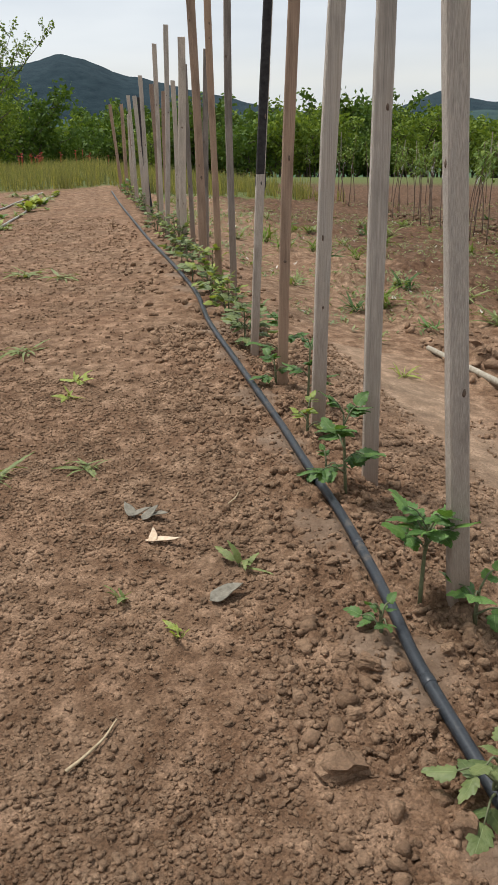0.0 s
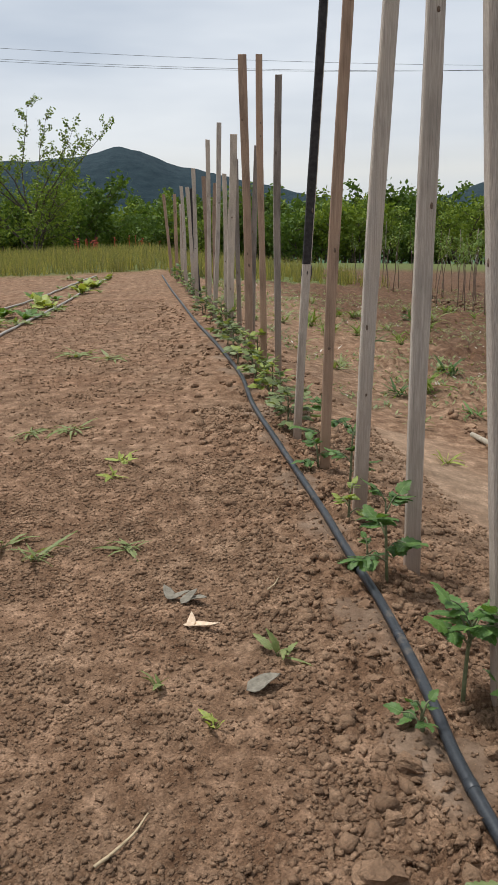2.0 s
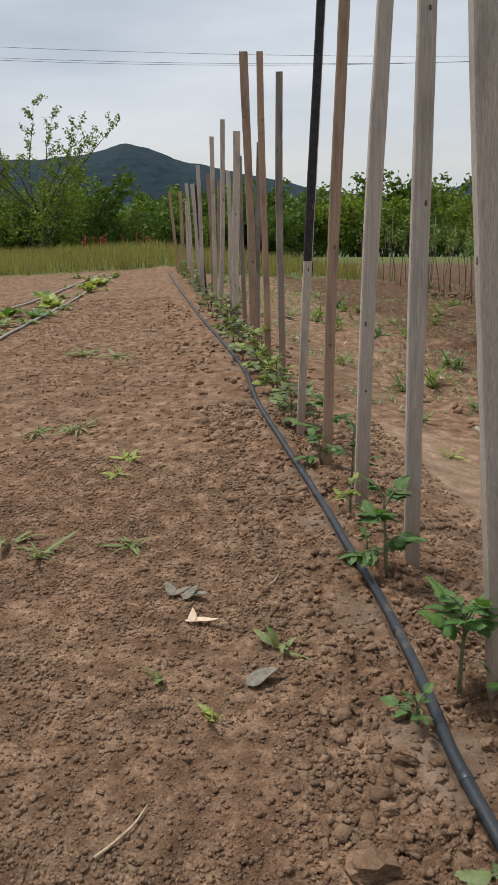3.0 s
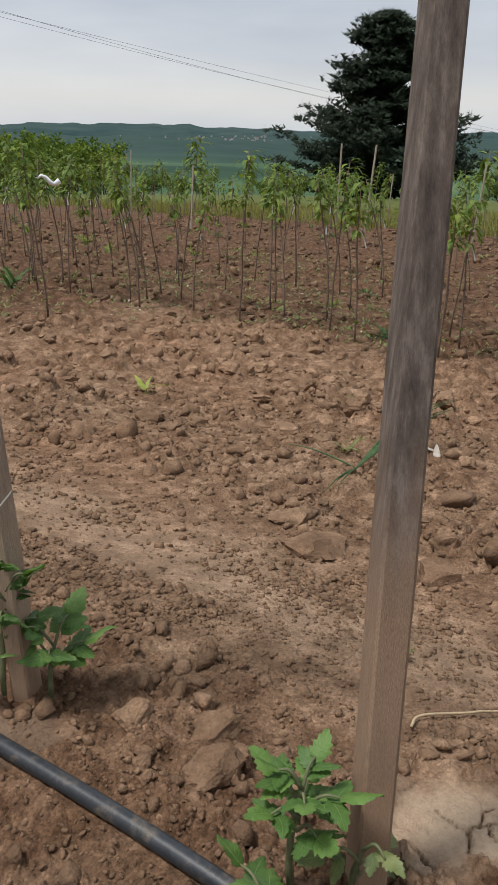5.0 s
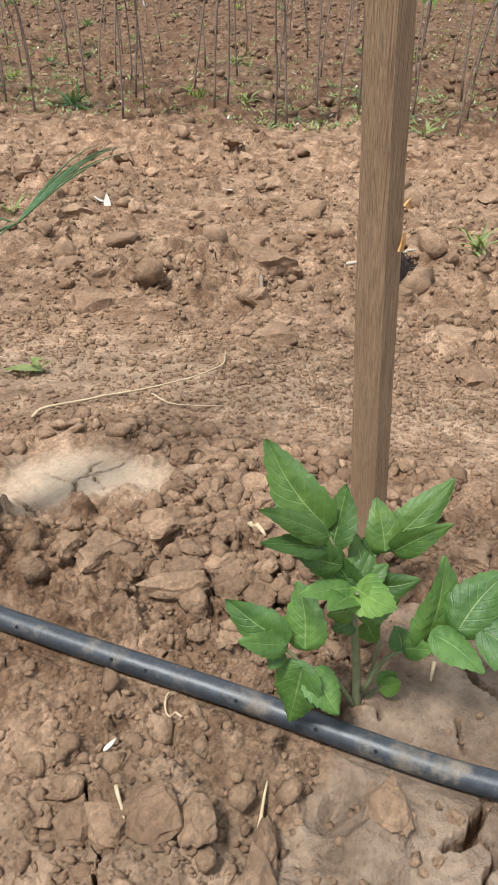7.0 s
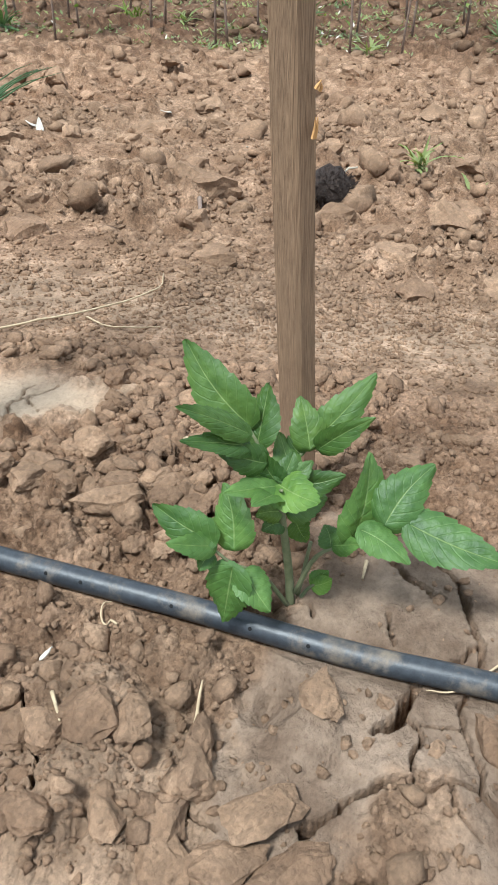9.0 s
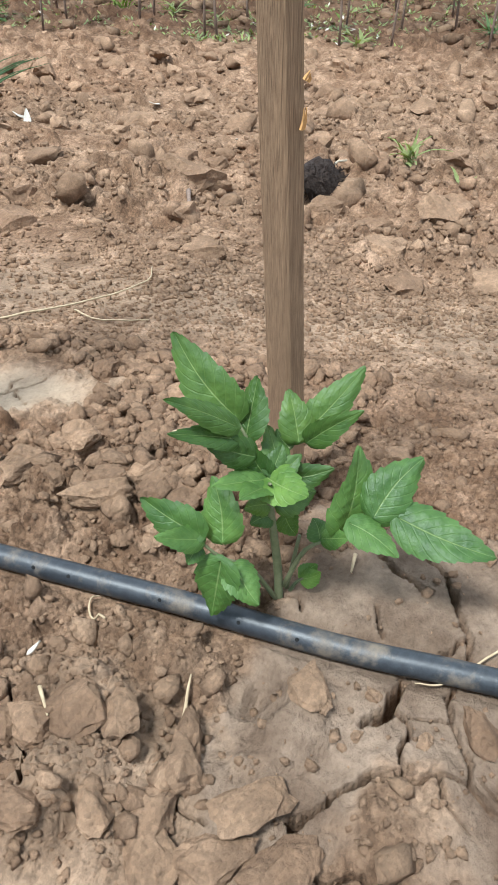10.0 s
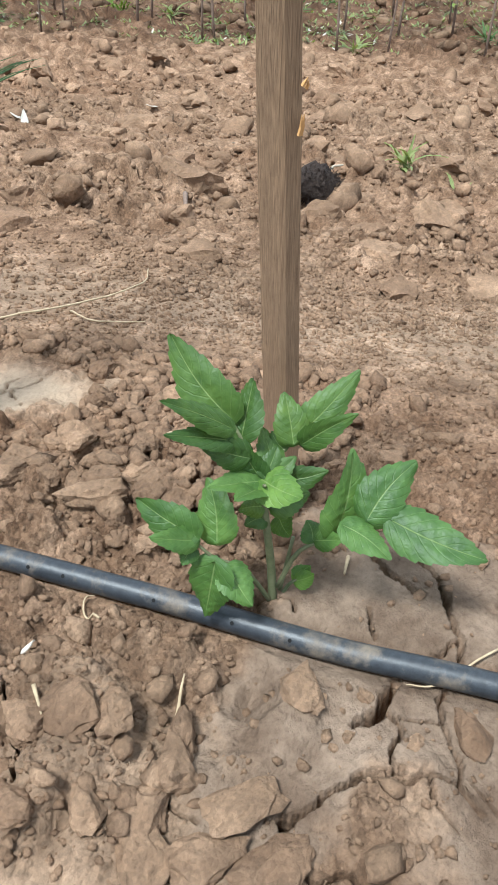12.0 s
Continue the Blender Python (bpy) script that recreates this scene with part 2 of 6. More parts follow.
def leaf_material(name, a, c, vein=True, translucent=0.25):
    m, nt, b = material(name)
    geo = nt.nodes.new("ShaderNodeNewGeometry")
    rnd = geo.outputs["Random Per Island"]
    n = noise_out(nt, geo.outputs["Position"], 55.0, 4, 0.6)
    col = ramp_node(nt, n, [(0.3, a), (0.7, c)])
    col = mixed(nt, 0.9, col, ramp_node(nt, rnd, [(0.0, (0.56, 0.64, 0.56)), (0.55, (0.98, 0.98, 0.95)), (1.0, (1.38, 1.25, 1.0))]), "MULTIPLY")
    if vein:
        uv = nt.nodes.new("ShaderNodeUVMap")
        sep = nt.nodes.new("ShaderNodeSeparateXYZ")
        nt.links.new(uv.outputs[0], sep.inputs[0])
        ab = nt.nodes.new("ShaderNodeMath")
        ab.operation = "ABSOLUTE"
        nt.links.new(sep.outputs["X"], ab.inputs[0])
        mid = ramp_node(nt, ab.outputs[0], [(0.0, (0.8, 0.8, 0.8)), (0.05, (0, 0, 0))])
        # side veins run forward from the midrib
        s1 = nt.nodes.new("ShaderNodeMath")
        s1.operation, s1.inputs[1].default_value = "MULTIPLY_ADD", -0.32
        nt.links.new(ab.outputs[0], s1.inputs[0])
        nt.links.new(sep.outputs["Y"], s1.inputs[2])
        s2 = nt.nodes.new("ShaderNodeMath")
        s2.operation, s2.inputs[1].default_value = "MULTIPLY", 7.0
        nt.links.new(s1.outputs[0], s2.inputs[0])
        s3 = nt.nodes.new("ShaderNodeMath")
        s3.operation, s3.inputs[1].default_value = "PINGPONG", 0.5
        nt.links.new(s2.outputs[0], s3.inputs[0])
        side = ramp_node(nt, s3.outputs[0], [(0.0, (0.30, 0.30, 0.30)), (0.04, (0.0, 0.0, 0.0))])
        veins = mixed(nt, 1.0, mid, side, "LIGHTEN")
        pale = mixed(nt, 0.55, col, (0.32, 0.40, 0.16))
        col = mixed(nt, veins, col, pale)
        h = mixed(nt, 0.75, ramp_node(nt, s3.outputs[0], [(0.0, (0, 0, 0)), (0.12, (1, 1, 1))]), noise_out(nt, geo.outputs["Position"], 210.0, 3, 0.6))
        h = mixed(nt, mid, h, (0.0, 0.0, 0.0))
        bumped(nt, b, h, 0.5, 0.0024)
    nt.links.new(col, b.inputs["Base Color"])
    b.inputs["Roughness"].default_value, b.inputs["Specular IOR Level"].default_value = (0.5, 0.4) if vein else (0.65, 0.15)
    tr = nt.nodes.new("ShaderNodeBsdfTranslucent")
    nt.links.new(mixed(nt, 1.0, col, (1.5, 1.5, 0.7), "MULTIPLY"), tr.inputs["Color"])
    mx = nt.nodes.new("ShaderNodeMixShader")
    mx.inputs[0].default_value = translucent
    nt.links.new(b.outputs[0], mx.inputs[1])
    nt.links.new(tr.outputs[0], mx.inputs[2])
    nt.links.new(mx.outputs[0], nt.nodes["Material Output"].inputs["Surface"])
    return m


def hose_material():
    m, nt, b = material("hose")
    pos = nt.nodes.new("ShaderNodeNewGeometry").outputs["Position"]
    scuff = noise_out(nt, pos, 160, 6, 0.7)
    col = ramp_node(nt, scuff, [(0.3, (0.013, 0.015, 0.018)), (0.7, (0.034, 0.038, 0.044))])
    patch = ramp_node(nt, noise_out(nt, pos, 19, 8, 0.72), [(0.54, (0, 0, 0)), (0.70, (0.6, 0.6, 0.6))])
    col = mixed(nt, patch, col, (0.21, 0.160, 0.110))
    nt.links.new(col, b.inputs["Base Color"])
    nt.links.new(mixed(nt, patch, (0.42, 0.42, 0.42), (0.85, 0.85, 0.85)), b.inputs["Roughness"])
    b.inputs["Specular IOR Level"].default_value = 0.45
    bumped(nt, b, scuff, 0.25, 0.0015)
    return m


M = {
    "soil": soil_material(),
    "clod": soil_material("clod", zones=False),
    "dark_clod": soil_material("dark_clod", zones=False, dim=0.88),
    "pale_clod": soil_material("pale_clod", zones=False, dim=1.22),
    "grey_wood": wood_material("grey_wood", (0.27, 0.235, 0.20), (0.66, 0.575, 0.48), 0.5),
    "aged_wood": wood_material("aged_wood", (0.15, 0.122, 0.098), (0.42, 0.345, 0.275), 0.7),
    "brown_wood": wood_material("brown_wood", (0.19, 0.125, 0.090), (0.44, 0.320, 0.235), 0.6),
    "dark_wood": wood_material("dark_wood", (0.10, 0.09, 0.082), (0.31, 0.27, 0.24)),
    "oak_wood": wood_material("oak_wood", (0.060, 0.036, 0.020), (0.285, 0.188, 0.113), 0.35),
    "stained_wood": wood_material("stained_wood", (0.15, 0.098, 0.066), (0.36, 0.255, 0.18), 0.5, True),
    "charred": plain_material("charred", (0.012, 0.011, 0.012), (0.05, 0.045, 0.045), 60, 0.8, 0.6),
    "splinter": plain_material("splinter", (0.36, 0.18, 0.06), (0.52, 0.30, 0.12), 90, 0.7),
    "string": plain_material("string", (0.55, 0.52, 0.44), (0.72, 0.68, 0.6), 300, 0.8),
    "hose": hose_material(),
    "fresh_leaf": leaf_material("fresh_leaf", (0.085, 0.175, 0.035), (0.140, 0.245, 0.060)),
    "knot": plain_material("knot", (0.085, 0.058, 0.042), (0.19, 0.135, 0.098), 220, 0.85, 0.5),
    "deep_leaf": leaf_material("deep_leaf", (0.040, 0.086, 0.016), (0.086, 0.152, 0.032)),
    "hole": plain_material("hole", (0.006, 0.006, 0.006), (0.01, 0.01, 0.01), 20, 0.9),
    "pale_hose": plain_material("pale_hose", (0.26, 0.24, 0.21), (0.42, 0.39, 0.34), 30, 0.6),
    "tomato_leaf": leaf_material("tomato_leaf", (0.050, 0.108, 0.022), (0.110, 0.196, 0.045)),
    "old_leaf": leaf_material("old_leaf", (0.110, 0.150, 0.045), (0.205, 0.235, 0.095)),
    "yellow_leaf": leaf_material("yellow_leaf", (0.17, 0.22, 0.04), (0.30, 0.34, 0.07)),
    "stem": plain_material("stem", (0.085, 0.105, 0.045), (0.16, 0.16, 0.085), 80, 0.6),
    "tree_leaf": leaf_material("tree_leaf", (0.052, 0.094, 0.018), (0.115, 0.172, 0.038), False),
    "light_leaf": leaf_material("light_leaf", (0.100, 0.155, 0.022), (0.200, 0.255, 0.050), False),
    "sapling_leaf": leaf_material("sapling_leaf", (0.085, 0.140, 0.030), (0.190, 0.250, 0.070), False),
    "needle": leaf_material("needle", (0.009, 0.018, 0.010), (0.024, 0.038, 0.020), False, 0.08),
    "blue_needle": leaf_material("blue_needle", (0.014, 0.026, 0.018), (0.040, 0.056, 0.040), False, 0.08),
    "bark": plain_material("bark", (0.045, 0.035, 0.028), (0.12, 0.095, 0.075), 25, 0.9, 0.7, 0.02),
    "twig": plain_material("twig", (0.105, 0.070, 0.052), (0.22, 0.155, 0.118), 60, 0.8),
    "cane": plain_material("cane", (0.26, 0.22, 0.16), (0.42, 0.37, 0.29), 50, 0.75),
    "tag": plain_material("tag", (0.66, 0.67, 0.68), (0.80, 0.81, 0.82), 30, 0.5),
    "straw": plain_material("straw", (0.30, 0.22, 0.13), (0.46, 0.36, 0.23), 90, 0.8),
    "chip": plain_material("chip", (0.48, 0.34, 0.22), (0.66, 0.52, 0.38), 70, 0.8),
    "dead_leaf": plain_material("dead_leaf", (0.12, 0.105, 0.080), (0.25, 0.22, 0.17), 70, 0.85, 0.6),
    "compost": plain_material("compost", (0.016, 0.010, 0.008), (0.060, 0.040, 0.030), 160, 0.95, 1.0, 0.014),
    "white": plain_material("white", (0.36, 0.31, 0.25), (0.52, 0.47, 0.40), 60, 0.6),
    "grass": leaf_material("grass", (0.120, 0.135, 0.045), (0.310, 0.265, 0.130), False, 0.45),
    "onion": leaf_material("onion", (0.050, 0.095, 0.040), (0.10, 0.16, 0.075), False),
    # dark woods, with distance haze put into the colour as blue
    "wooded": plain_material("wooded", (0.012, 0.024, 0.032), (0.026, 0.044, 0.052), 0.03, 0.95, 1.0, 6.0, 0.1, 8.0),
    # haze of the far distance painted in as a pale blue base colour
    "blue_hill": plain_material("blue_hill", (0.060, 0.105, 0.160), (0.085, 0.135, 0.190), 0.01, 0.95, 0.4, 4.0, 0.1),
    # ridge green shifted towards blue to stand in for haze
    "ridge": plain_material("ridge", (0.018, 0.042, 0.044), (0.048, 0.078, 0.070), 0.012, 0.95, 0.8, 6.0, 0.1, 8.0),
    "field": plain_material("field", (0.075, 0.14, 0.06), (0.12, 0.19, 0.085), 0.01, 0.95, 0.2, 1.0, 0.1),
    "poppy": plain_material("poppy", (0.30, 0.03, 0.02), (0.45, 0.06, 0.03), 9, 0.6),
    "pole": plain_material("pole", (0.075, 0.075, 0.075), (0.16, 0.155, 0.15), 6, 0.8),
    "metal": plain_material("metal", (0.02, 0.022, 0.025), (0.05, 0.052, 0.055), 9, 0.5),
    "plaster": plain_material("plaster", (0.34, 0.34, 0.34), (0.50, 0.50, 0.49), 0.05, 0.9, 0.0),
    "roof": plain_material("roof", (0.16, 0.11, 0.10), (0.25, 0.18, 0.165), 0.05, 0.9, 0.0),
}


# ---- shape helpers ----
def mesh_object(name, verts, faces, mat, parent=None, label="", smooth=False, uvs=None):
    me = bpy.data.meshes.new(name)
    me.from_pydata([tuple(v) for v in verts], [], faces)
    if uvs is not None:
        layer = me.uv_layers.new(name="UVMap")
        loops = np.zeros(len(me.loops), dtype=np.int32)
        me.loops.foreach_get("vertex_index", loops)
        layer.data.foreach_set("uv", np.asarray(uvs, dtype=np.float32)[loops].ravel())
    me.materials.append(mat)
    if smooth:
        me.polygons.foreach_set("use_smooth", [True] * len(me.polygons))
    ob = new(name, me)
    if parent is not None:
        ob.parent = parent
    if label:
        ob["label"] = label
    return ob


def empty(name, place, label, category, group="", kind="", rz=0.0):
    ob = new(name)
    ob.empty_display_size = 0.05
    ob.matrix_basis = Matrix.Translation(place) @ Matrix.Rotation(rz, 4, "Z")
    return tagged(ob, label, category, group, kind)


class Shape:
    """Verts, faces and uvs of one mesh under construction."""

    def __init__(self):
        self.v, self.f, self.uv = [], [], []

    def add(self, verts, faces, uvs=None):
        n = len(self.v)
        self.v += [tuple(p) for p in verts]
        self.f += [tuple(n + i for i in f) for f in faces]
        self.uv += uvs if uvs is not None else [(0.5, 0.5)] * len(verts)

    def tube(self, path, radii, sides=6, cap=True):
        path = [Vector(p) for p in path]
        rings, side = [], None
        for i, p in enumerate(path):
            d = (path[min(i + 1, len(path) - 1)] - path[max(i - 1, 0)]).normalized()
            if side is None:
                side = d.orthogonal().normalized()
            side = (side - d * side.dot(d)).normalized()
            up = d.cross(side)
            r = radii[i] if hasattr(radii, "__len__") else radii
            rings.append([p + r * (math.cos(a) * side + math.sin(a) * up) for a in (2 * math.pi * k / sides for k in range(sides))])
        verts = [v for ring in rings for v in ring]
        faces = [(i * sides + k, i * sides + (k + 1) % sides, (i + 1) * sides + (k + 1) % sides, (i + 1) * sides + k)
                 for i in range(len(path) - 1) for k in range(sides)]
        if cap:
            faces += [tuple(range(sides))[::-1], tuple((len(path) - 1) * sides + k for k in range(sides))]
        self.add(verts, faces)

    def leaflet(self, base, tip, width, normal, rng, steps=9, teeth=True, fold=0.25, curl=0.12):
        """An ovate leaf blade with forward teeth, quilted between its side veins, folded along its midrib and curled at the tip."""
        base, tip = Vector(base), Vector(tip)
        along = tip - base
        length = along.length
        along.normalize()
        normal = Vector(normal)
        normal = (normal - along * normal.dot(along)).normalized()
        side = along.cross(normal)
        fine = steps > 20
        if teeth:
            steps = max(steps, 18)
        cols = (-1, -0.8, -0.55, -0.28, 0, 0.28, 0.55, 0.8, 1) if fine else (-1, -0.55, 0, 0.55, 1)
        verts, uvs, faces = [], [], []
        skew = rng.uniform(-0.1, 0.1)
        ph, saw = rng.uniform(0, 6), rng.uniform(6.0, 7.5) if fine else rng.uniform(4.0, 5.2)
        droop = rng.uniform(0.0, 0.30) if teeth else 0.0
        for i in range(steps + 1):
            t = i / steps
            w = width * 0.5 * (math.sin(math.pi * t ** 0.62) ** 0.72) * (1.06 - 0.30 * t)
            drop = -curl * length * t * t
            mid = base + along * length * t + normal * drop + side * skew * width * math.sin(math.pi * t)
            wave = 0.07 * width * math.sin(7 * t + ph)
            for k in cols:
                q = abs(k)
                edge, ahead = 1.0, 0.0
                if teeth and q == 1 and 0.06 < t < 0.97:
                    cut = (t * saw + (0.4 if k > 0 else 0) + 0.1 * math.sin(5 * t + ph)) % 1.0
                    edge, ahead = (0.93 + 0.12 * cut, 0.03 * length * cut) if fine else (0.74 + 0.38 * cut, 0.05 * length * cut)
                lift = fold * w * q * (1 - 0.45 * q) - droop * w * q ** 2.5 + wave * k * q * (1 if k > 0 else -0.7)
                if teeth:
                    lift += 0.055 * width * abs(math.sin(math.pi * 7 * (t - 0.32 * q))) * math.sin(math.pi * min(1, q * 1.1)) * (1 - 0.5 * t)
                verts.append(mid + side * w * k * edge + normal * lift + along * (ahead - 0.06 * length * q * q * (1 - t) * (1 - 2 * t)))
                uvs.append((k, t))
        n = len(cols)
        for i in range(steps):
            for k in range(n - 1):
                a = i * n + k
                faces.append((a, a + 1, a + n + 1, a + n))
        self.add(verts, faces, uvs)

    def blade(self, p, d, length, width, side):
        p, d, side = Vector(p), Vector(d), Vector(side)
        q = p + d * length * 0.55
        self.add([p - side * width / 2, p + side * width / 2, q + side * width / 2, q - side * width / 2, p + d * length + Vector((0, 0, -0.12 * length))],
                 [(0, 1, 2, 3), (3, 2, 4)])

    def build(self, name, mat, parent=None, label="", smooth=False):
        return mesh_object(name, self.v, self.f, mat, parent, label, smooth, self.uv)


# ---- ground ----
def lattice(ix, iy, seed):
    h = (ix.astype(np.int64) * 374761393 + iy.astype(np.int64) * 668265263 + seed * 974711) & 0xFFFFFFFF
    h = ((h ^ (h >> 13)) * 1274126177) & 0xFFFFFFFF
    return ((h ^ (h >> 16)) & 0xFFFFFF) / float(0xFFFFFF)


def vnoise(x, y, seed):
    ix, iy = np.floor(x), np.floor(y)
    fx, fy = x - ix, y - iy
    fx, fy = fx * fx * (3 - 2 * fx), fy * fy * (3 - 2 * fy)
    a, b = lattice(ix, iy, seed), lattice(ix + 1, iy, seed)
    c, d = lattice(ix, iy + 1, seed), lattice(ix + 1, iy + 1, seed)
    return (a * (1 - fx) + b * fx) * (1 - fy) + (c * (1 - fx) + d * fx) * fy - 0.5


def fbm(x, y, seed, octaves=4):
    s, amp = 0.0, 1.0
    for k in range(octaves):
        s = s + amp * vnoise(x * 2.03 ** k, y * 2.03 ** k, seed + k)
        amp *= 0.5
    return s


def worley(x, y, seed):
    """Distances to the nearest and second nearest scattered points, a random number of the nearest, and the way from it."""
    ix, iy = np.floor(x), np.floor(y)
    f1, f2, rid = np.full(x.shape, 9.0), np.full(x.shape, 9.0), np.zeros(x.shape)
    ox, oy = np.zeros(x.shape), np.zeros(x.shape)
    for dx in (-1, 0, 1):
        for dy in (-1, 0, 1):
            cx, cy = ix + dx, iy + dy
            px, py = x - cx - 0.1 - 0.8 * lattice(cx, cy, seed), y - cy - 0.1 - 0.8 * lattice(cx, cy, seed + 7)
            d = np.hypot(px, py)
            nearer = d < f1
            f2 = np.where(nearer, f1, np.minimum(f2, d))
            rid = np.where(nearer, lattice(cx, cy, seed + 13), rid)
            ox, oy = np.where(nearer, px, ox), np.where(nearer, py, oy)
            f1 = np.minimum(f1, d)
    return f1, f2, rid, ox, oy


def clods(x, y, size, seed, gap=0.3, warp=0.45):
    """Broken lumps of one size: tilted faces, uneven heights, open crevices between them."""
    k = 1.6 / size
    wx, wy = x / size + warp * fbm(x * k, y * k, seed + 50, 3), y / size + warp * fbm(x * k, y * k, seed + 60, 3)
    f1, f2, rid, ox, oy = worley(wx, wy, seed)
    r2, r3 = (rid * 17.31) % 1, (rid * 53.7) % 1
    edge = smooth(0.0, 0.26, f2 - f1)
    body = edge * (0.40 + 0.60 * np.sqrt(np.clip(1 - (f1 / 0.85) ** 2, 0, 1)))
    return size * np.where(rid > gap, (0.20 + 0.62 * r2) * body + 0.65 * edge * ((r2 - 0.5) * oy + (r3 - 0.5) * ox), 0)


def row_x(y):
    """Where the planted row runs."""
    return 1.05 - 0.27 * y - 0.002 * np.asarray(y, float) ** 2


def across(x, y):
    yy = np.clip(np.asarray(y, float), -30, 40)
    return (np.asarray(x, float) - row_x(yy)) * 0.965


def smooth(a, b, v):
    t = np.clip((v - a) / (b - a), 0, 1)
    return t * t * (3 - 2 * t)


def blob(x, y, cx, cy, rx, ry, turn=0.0, soft=0.35):
    c, s = math.cos(turn), math.sin(turn)
    dx, dy = (x - cx) * c + (y - cy) * s, -(x - cx) * s + (y - cy) * c
    r = np.sqrt((dx / rx) ** 2 + (dy / ry) ** 2)
    near = r < 2.6
    a, b = x[near] * 0.8 + y[near] * 0.6, y[near] * 0.8 - x[near] * 0.6
    r[near] += 0.8 * fbm(a * 10, b * 10, 71, 4) + 0.35 * fbm(a * 34, b * 34, 72, 3)
    return 1 - smooth(1 - soft, 1 + soft, r)


# long fall from the row into the orchard nursery, then into the valley
PROFILE_U = [-60, -5, -1.2, -.5, -.28, -.12, 0, .1, .27, .45, .7, .9, 1.4, 2.0, 2.6, 4.4, 6.3, 15, 24]
PROFILE_Z = [-.12, -.09, -.035, -.008, .012, .012, .004, -.012, -.032, -.065, -.120, -.15, -.205, -.285, -.345, -.49, -.6, -.75, -.95]
FAR_R = [0, 20, 34, 60, 150, 300, 700, 1500, 2600, 4000]
FAR_Z = [0, 0, -.5, -3.2, -8, -11, -8, 3, 20, 40]

# dried mud cracks: polylines with width
CRACKS = [
    (0.017, [(0.924, -0.28), (0.901, -0.28), (0.878, -0.277), (0.855, -0.268)]),
    (0.011, [(0.881, -0.282), (0.873, -0.297), (0.842, -0.302), (0.829, -0.305)]),
    (0.019, [(0.827, -0.305), (0.811, -0.282), (0.788, -0.264), (0.772, -0.252), (0.756, -0.237)]),
    (0.010, [(0.755, -0.238), (0.740, -0.263), (0.726, -0.285)]),
    (0.010, [(0.827, -0.305), (0.831, -0.322), (0.843, -0.347), (0.847, -0.37), (0.833, -0.387)]),
    (0.008, [(0.837, -0.339), (0.814, -0.345), (0.796, -0.347), (0.767, -0.344)]),
    (0.008, [(0.729, -0.284), (0.748, -0.300), (0.757, -0.324), (0.773, -0.343)]),
    (0.010, [(0.93, -0.322), (0.911, -0.323), (0.879, -0.337), (0.872, -0.35), (0.844, -0.36)]),
    (0.005, [(0.881, -0.282), (0.882, -0.301), (0.889, -0.327)]),
    (0.010, [(0.751, 0.029), (0.729, 0.005), (0.706, -0.029), (0.687, -0.04)]),
]
CRACKS += [
    (0.015, [(1.066, -0.198), (1.047, -0.213), (1.035, -0.232), (1.027, -0.249), (1.023, -0.274)]),
    (0.013, [(1.084, -0.249), (1.061, -0.265), (1.038, -0.287), (1.011, -0.303), (0.987, -0.315), (0.962, -0.328)]),
    (0.007, [(0.981, -0.23), (0.965, -0.235), (0.949, -0.246)]), (0.008, [(0.985, -0.318), (0.963, -0.308), (0.954, -0.3)]),
    (0.004, [(0.939, -0.131), (0.953, -0.158), (0.94, -0.17)]), (0.006, [(0.727, -0.153), (0.727, -0.174), (0.726, -0.185)]),
    (0.026, [(0.334, 1.424), (0.348, 1.389), (0.366, 1.344)]), (0.026, [(0.467, 1.068), (0.496, 1.072), (0.525, 1.089), (0.554, 1.109)]), (0.020, [(0.413, 1.70), (0.432, 1.63), (0.45, 1.60)]),
]
CRACKS += [
    (0.013, [(1.112, 0.418), (1.113, 0.39), (1.115, 0.371), (1.145, 0.355), (1.174, 0.346), (1.201, 0.336)]),
    (0.011, [(1.115, 0.371), (1.101, 0.353), (1.074, 0.339)]),
    (0.009, [(1.145, 0.355), (1.137, 0.333), (1.124, 0.318)]),
    (0.008, [(1.14, 0.361), (1.158, 0.373), (1.184, 0.375)]),
    (0.012, [(1.038, 0.396), (1.026, 0.369), (1.018, 0.341), (1.012, 0.327)]),
]
PUDDLES = [(1.13, 0.365, 0.135, 0.075, -0.62), (0.88, 1.46, 0.10, 0.13, 0.3)]


def crack_depth(x, y):
    wx, wy = x + 0.009 * fbm(x * 60, y * 60, 31, 3), y + 0.009 * fbm(x * 60, y * 60, 57, 3)
    depth = np.zeros(x.shape)
    for width, pts in CRACKS:
        width = width * (0.62 if 0.2 < pts[0][1] < 0.5 else 1.15)
        for (ax, ay), (bx, by) in zip(pts, pts[1:]):
            ux, uy = bx - ax, by - ay
            t = np.clip(((wx - ax) * ux + (wy - ay) * uy) / (ux * ux + uy * uy), 0, 1)
            d = np.hypot(wx - ax - t * ux, wy - ay - t * uy)
            depth = np.maximum(depth, (1 - smooth(0.11 * width, 0.18 * width + 0.0005, d)) * (0.030 + width if ay < 0.2 else 0.014))
    return depth


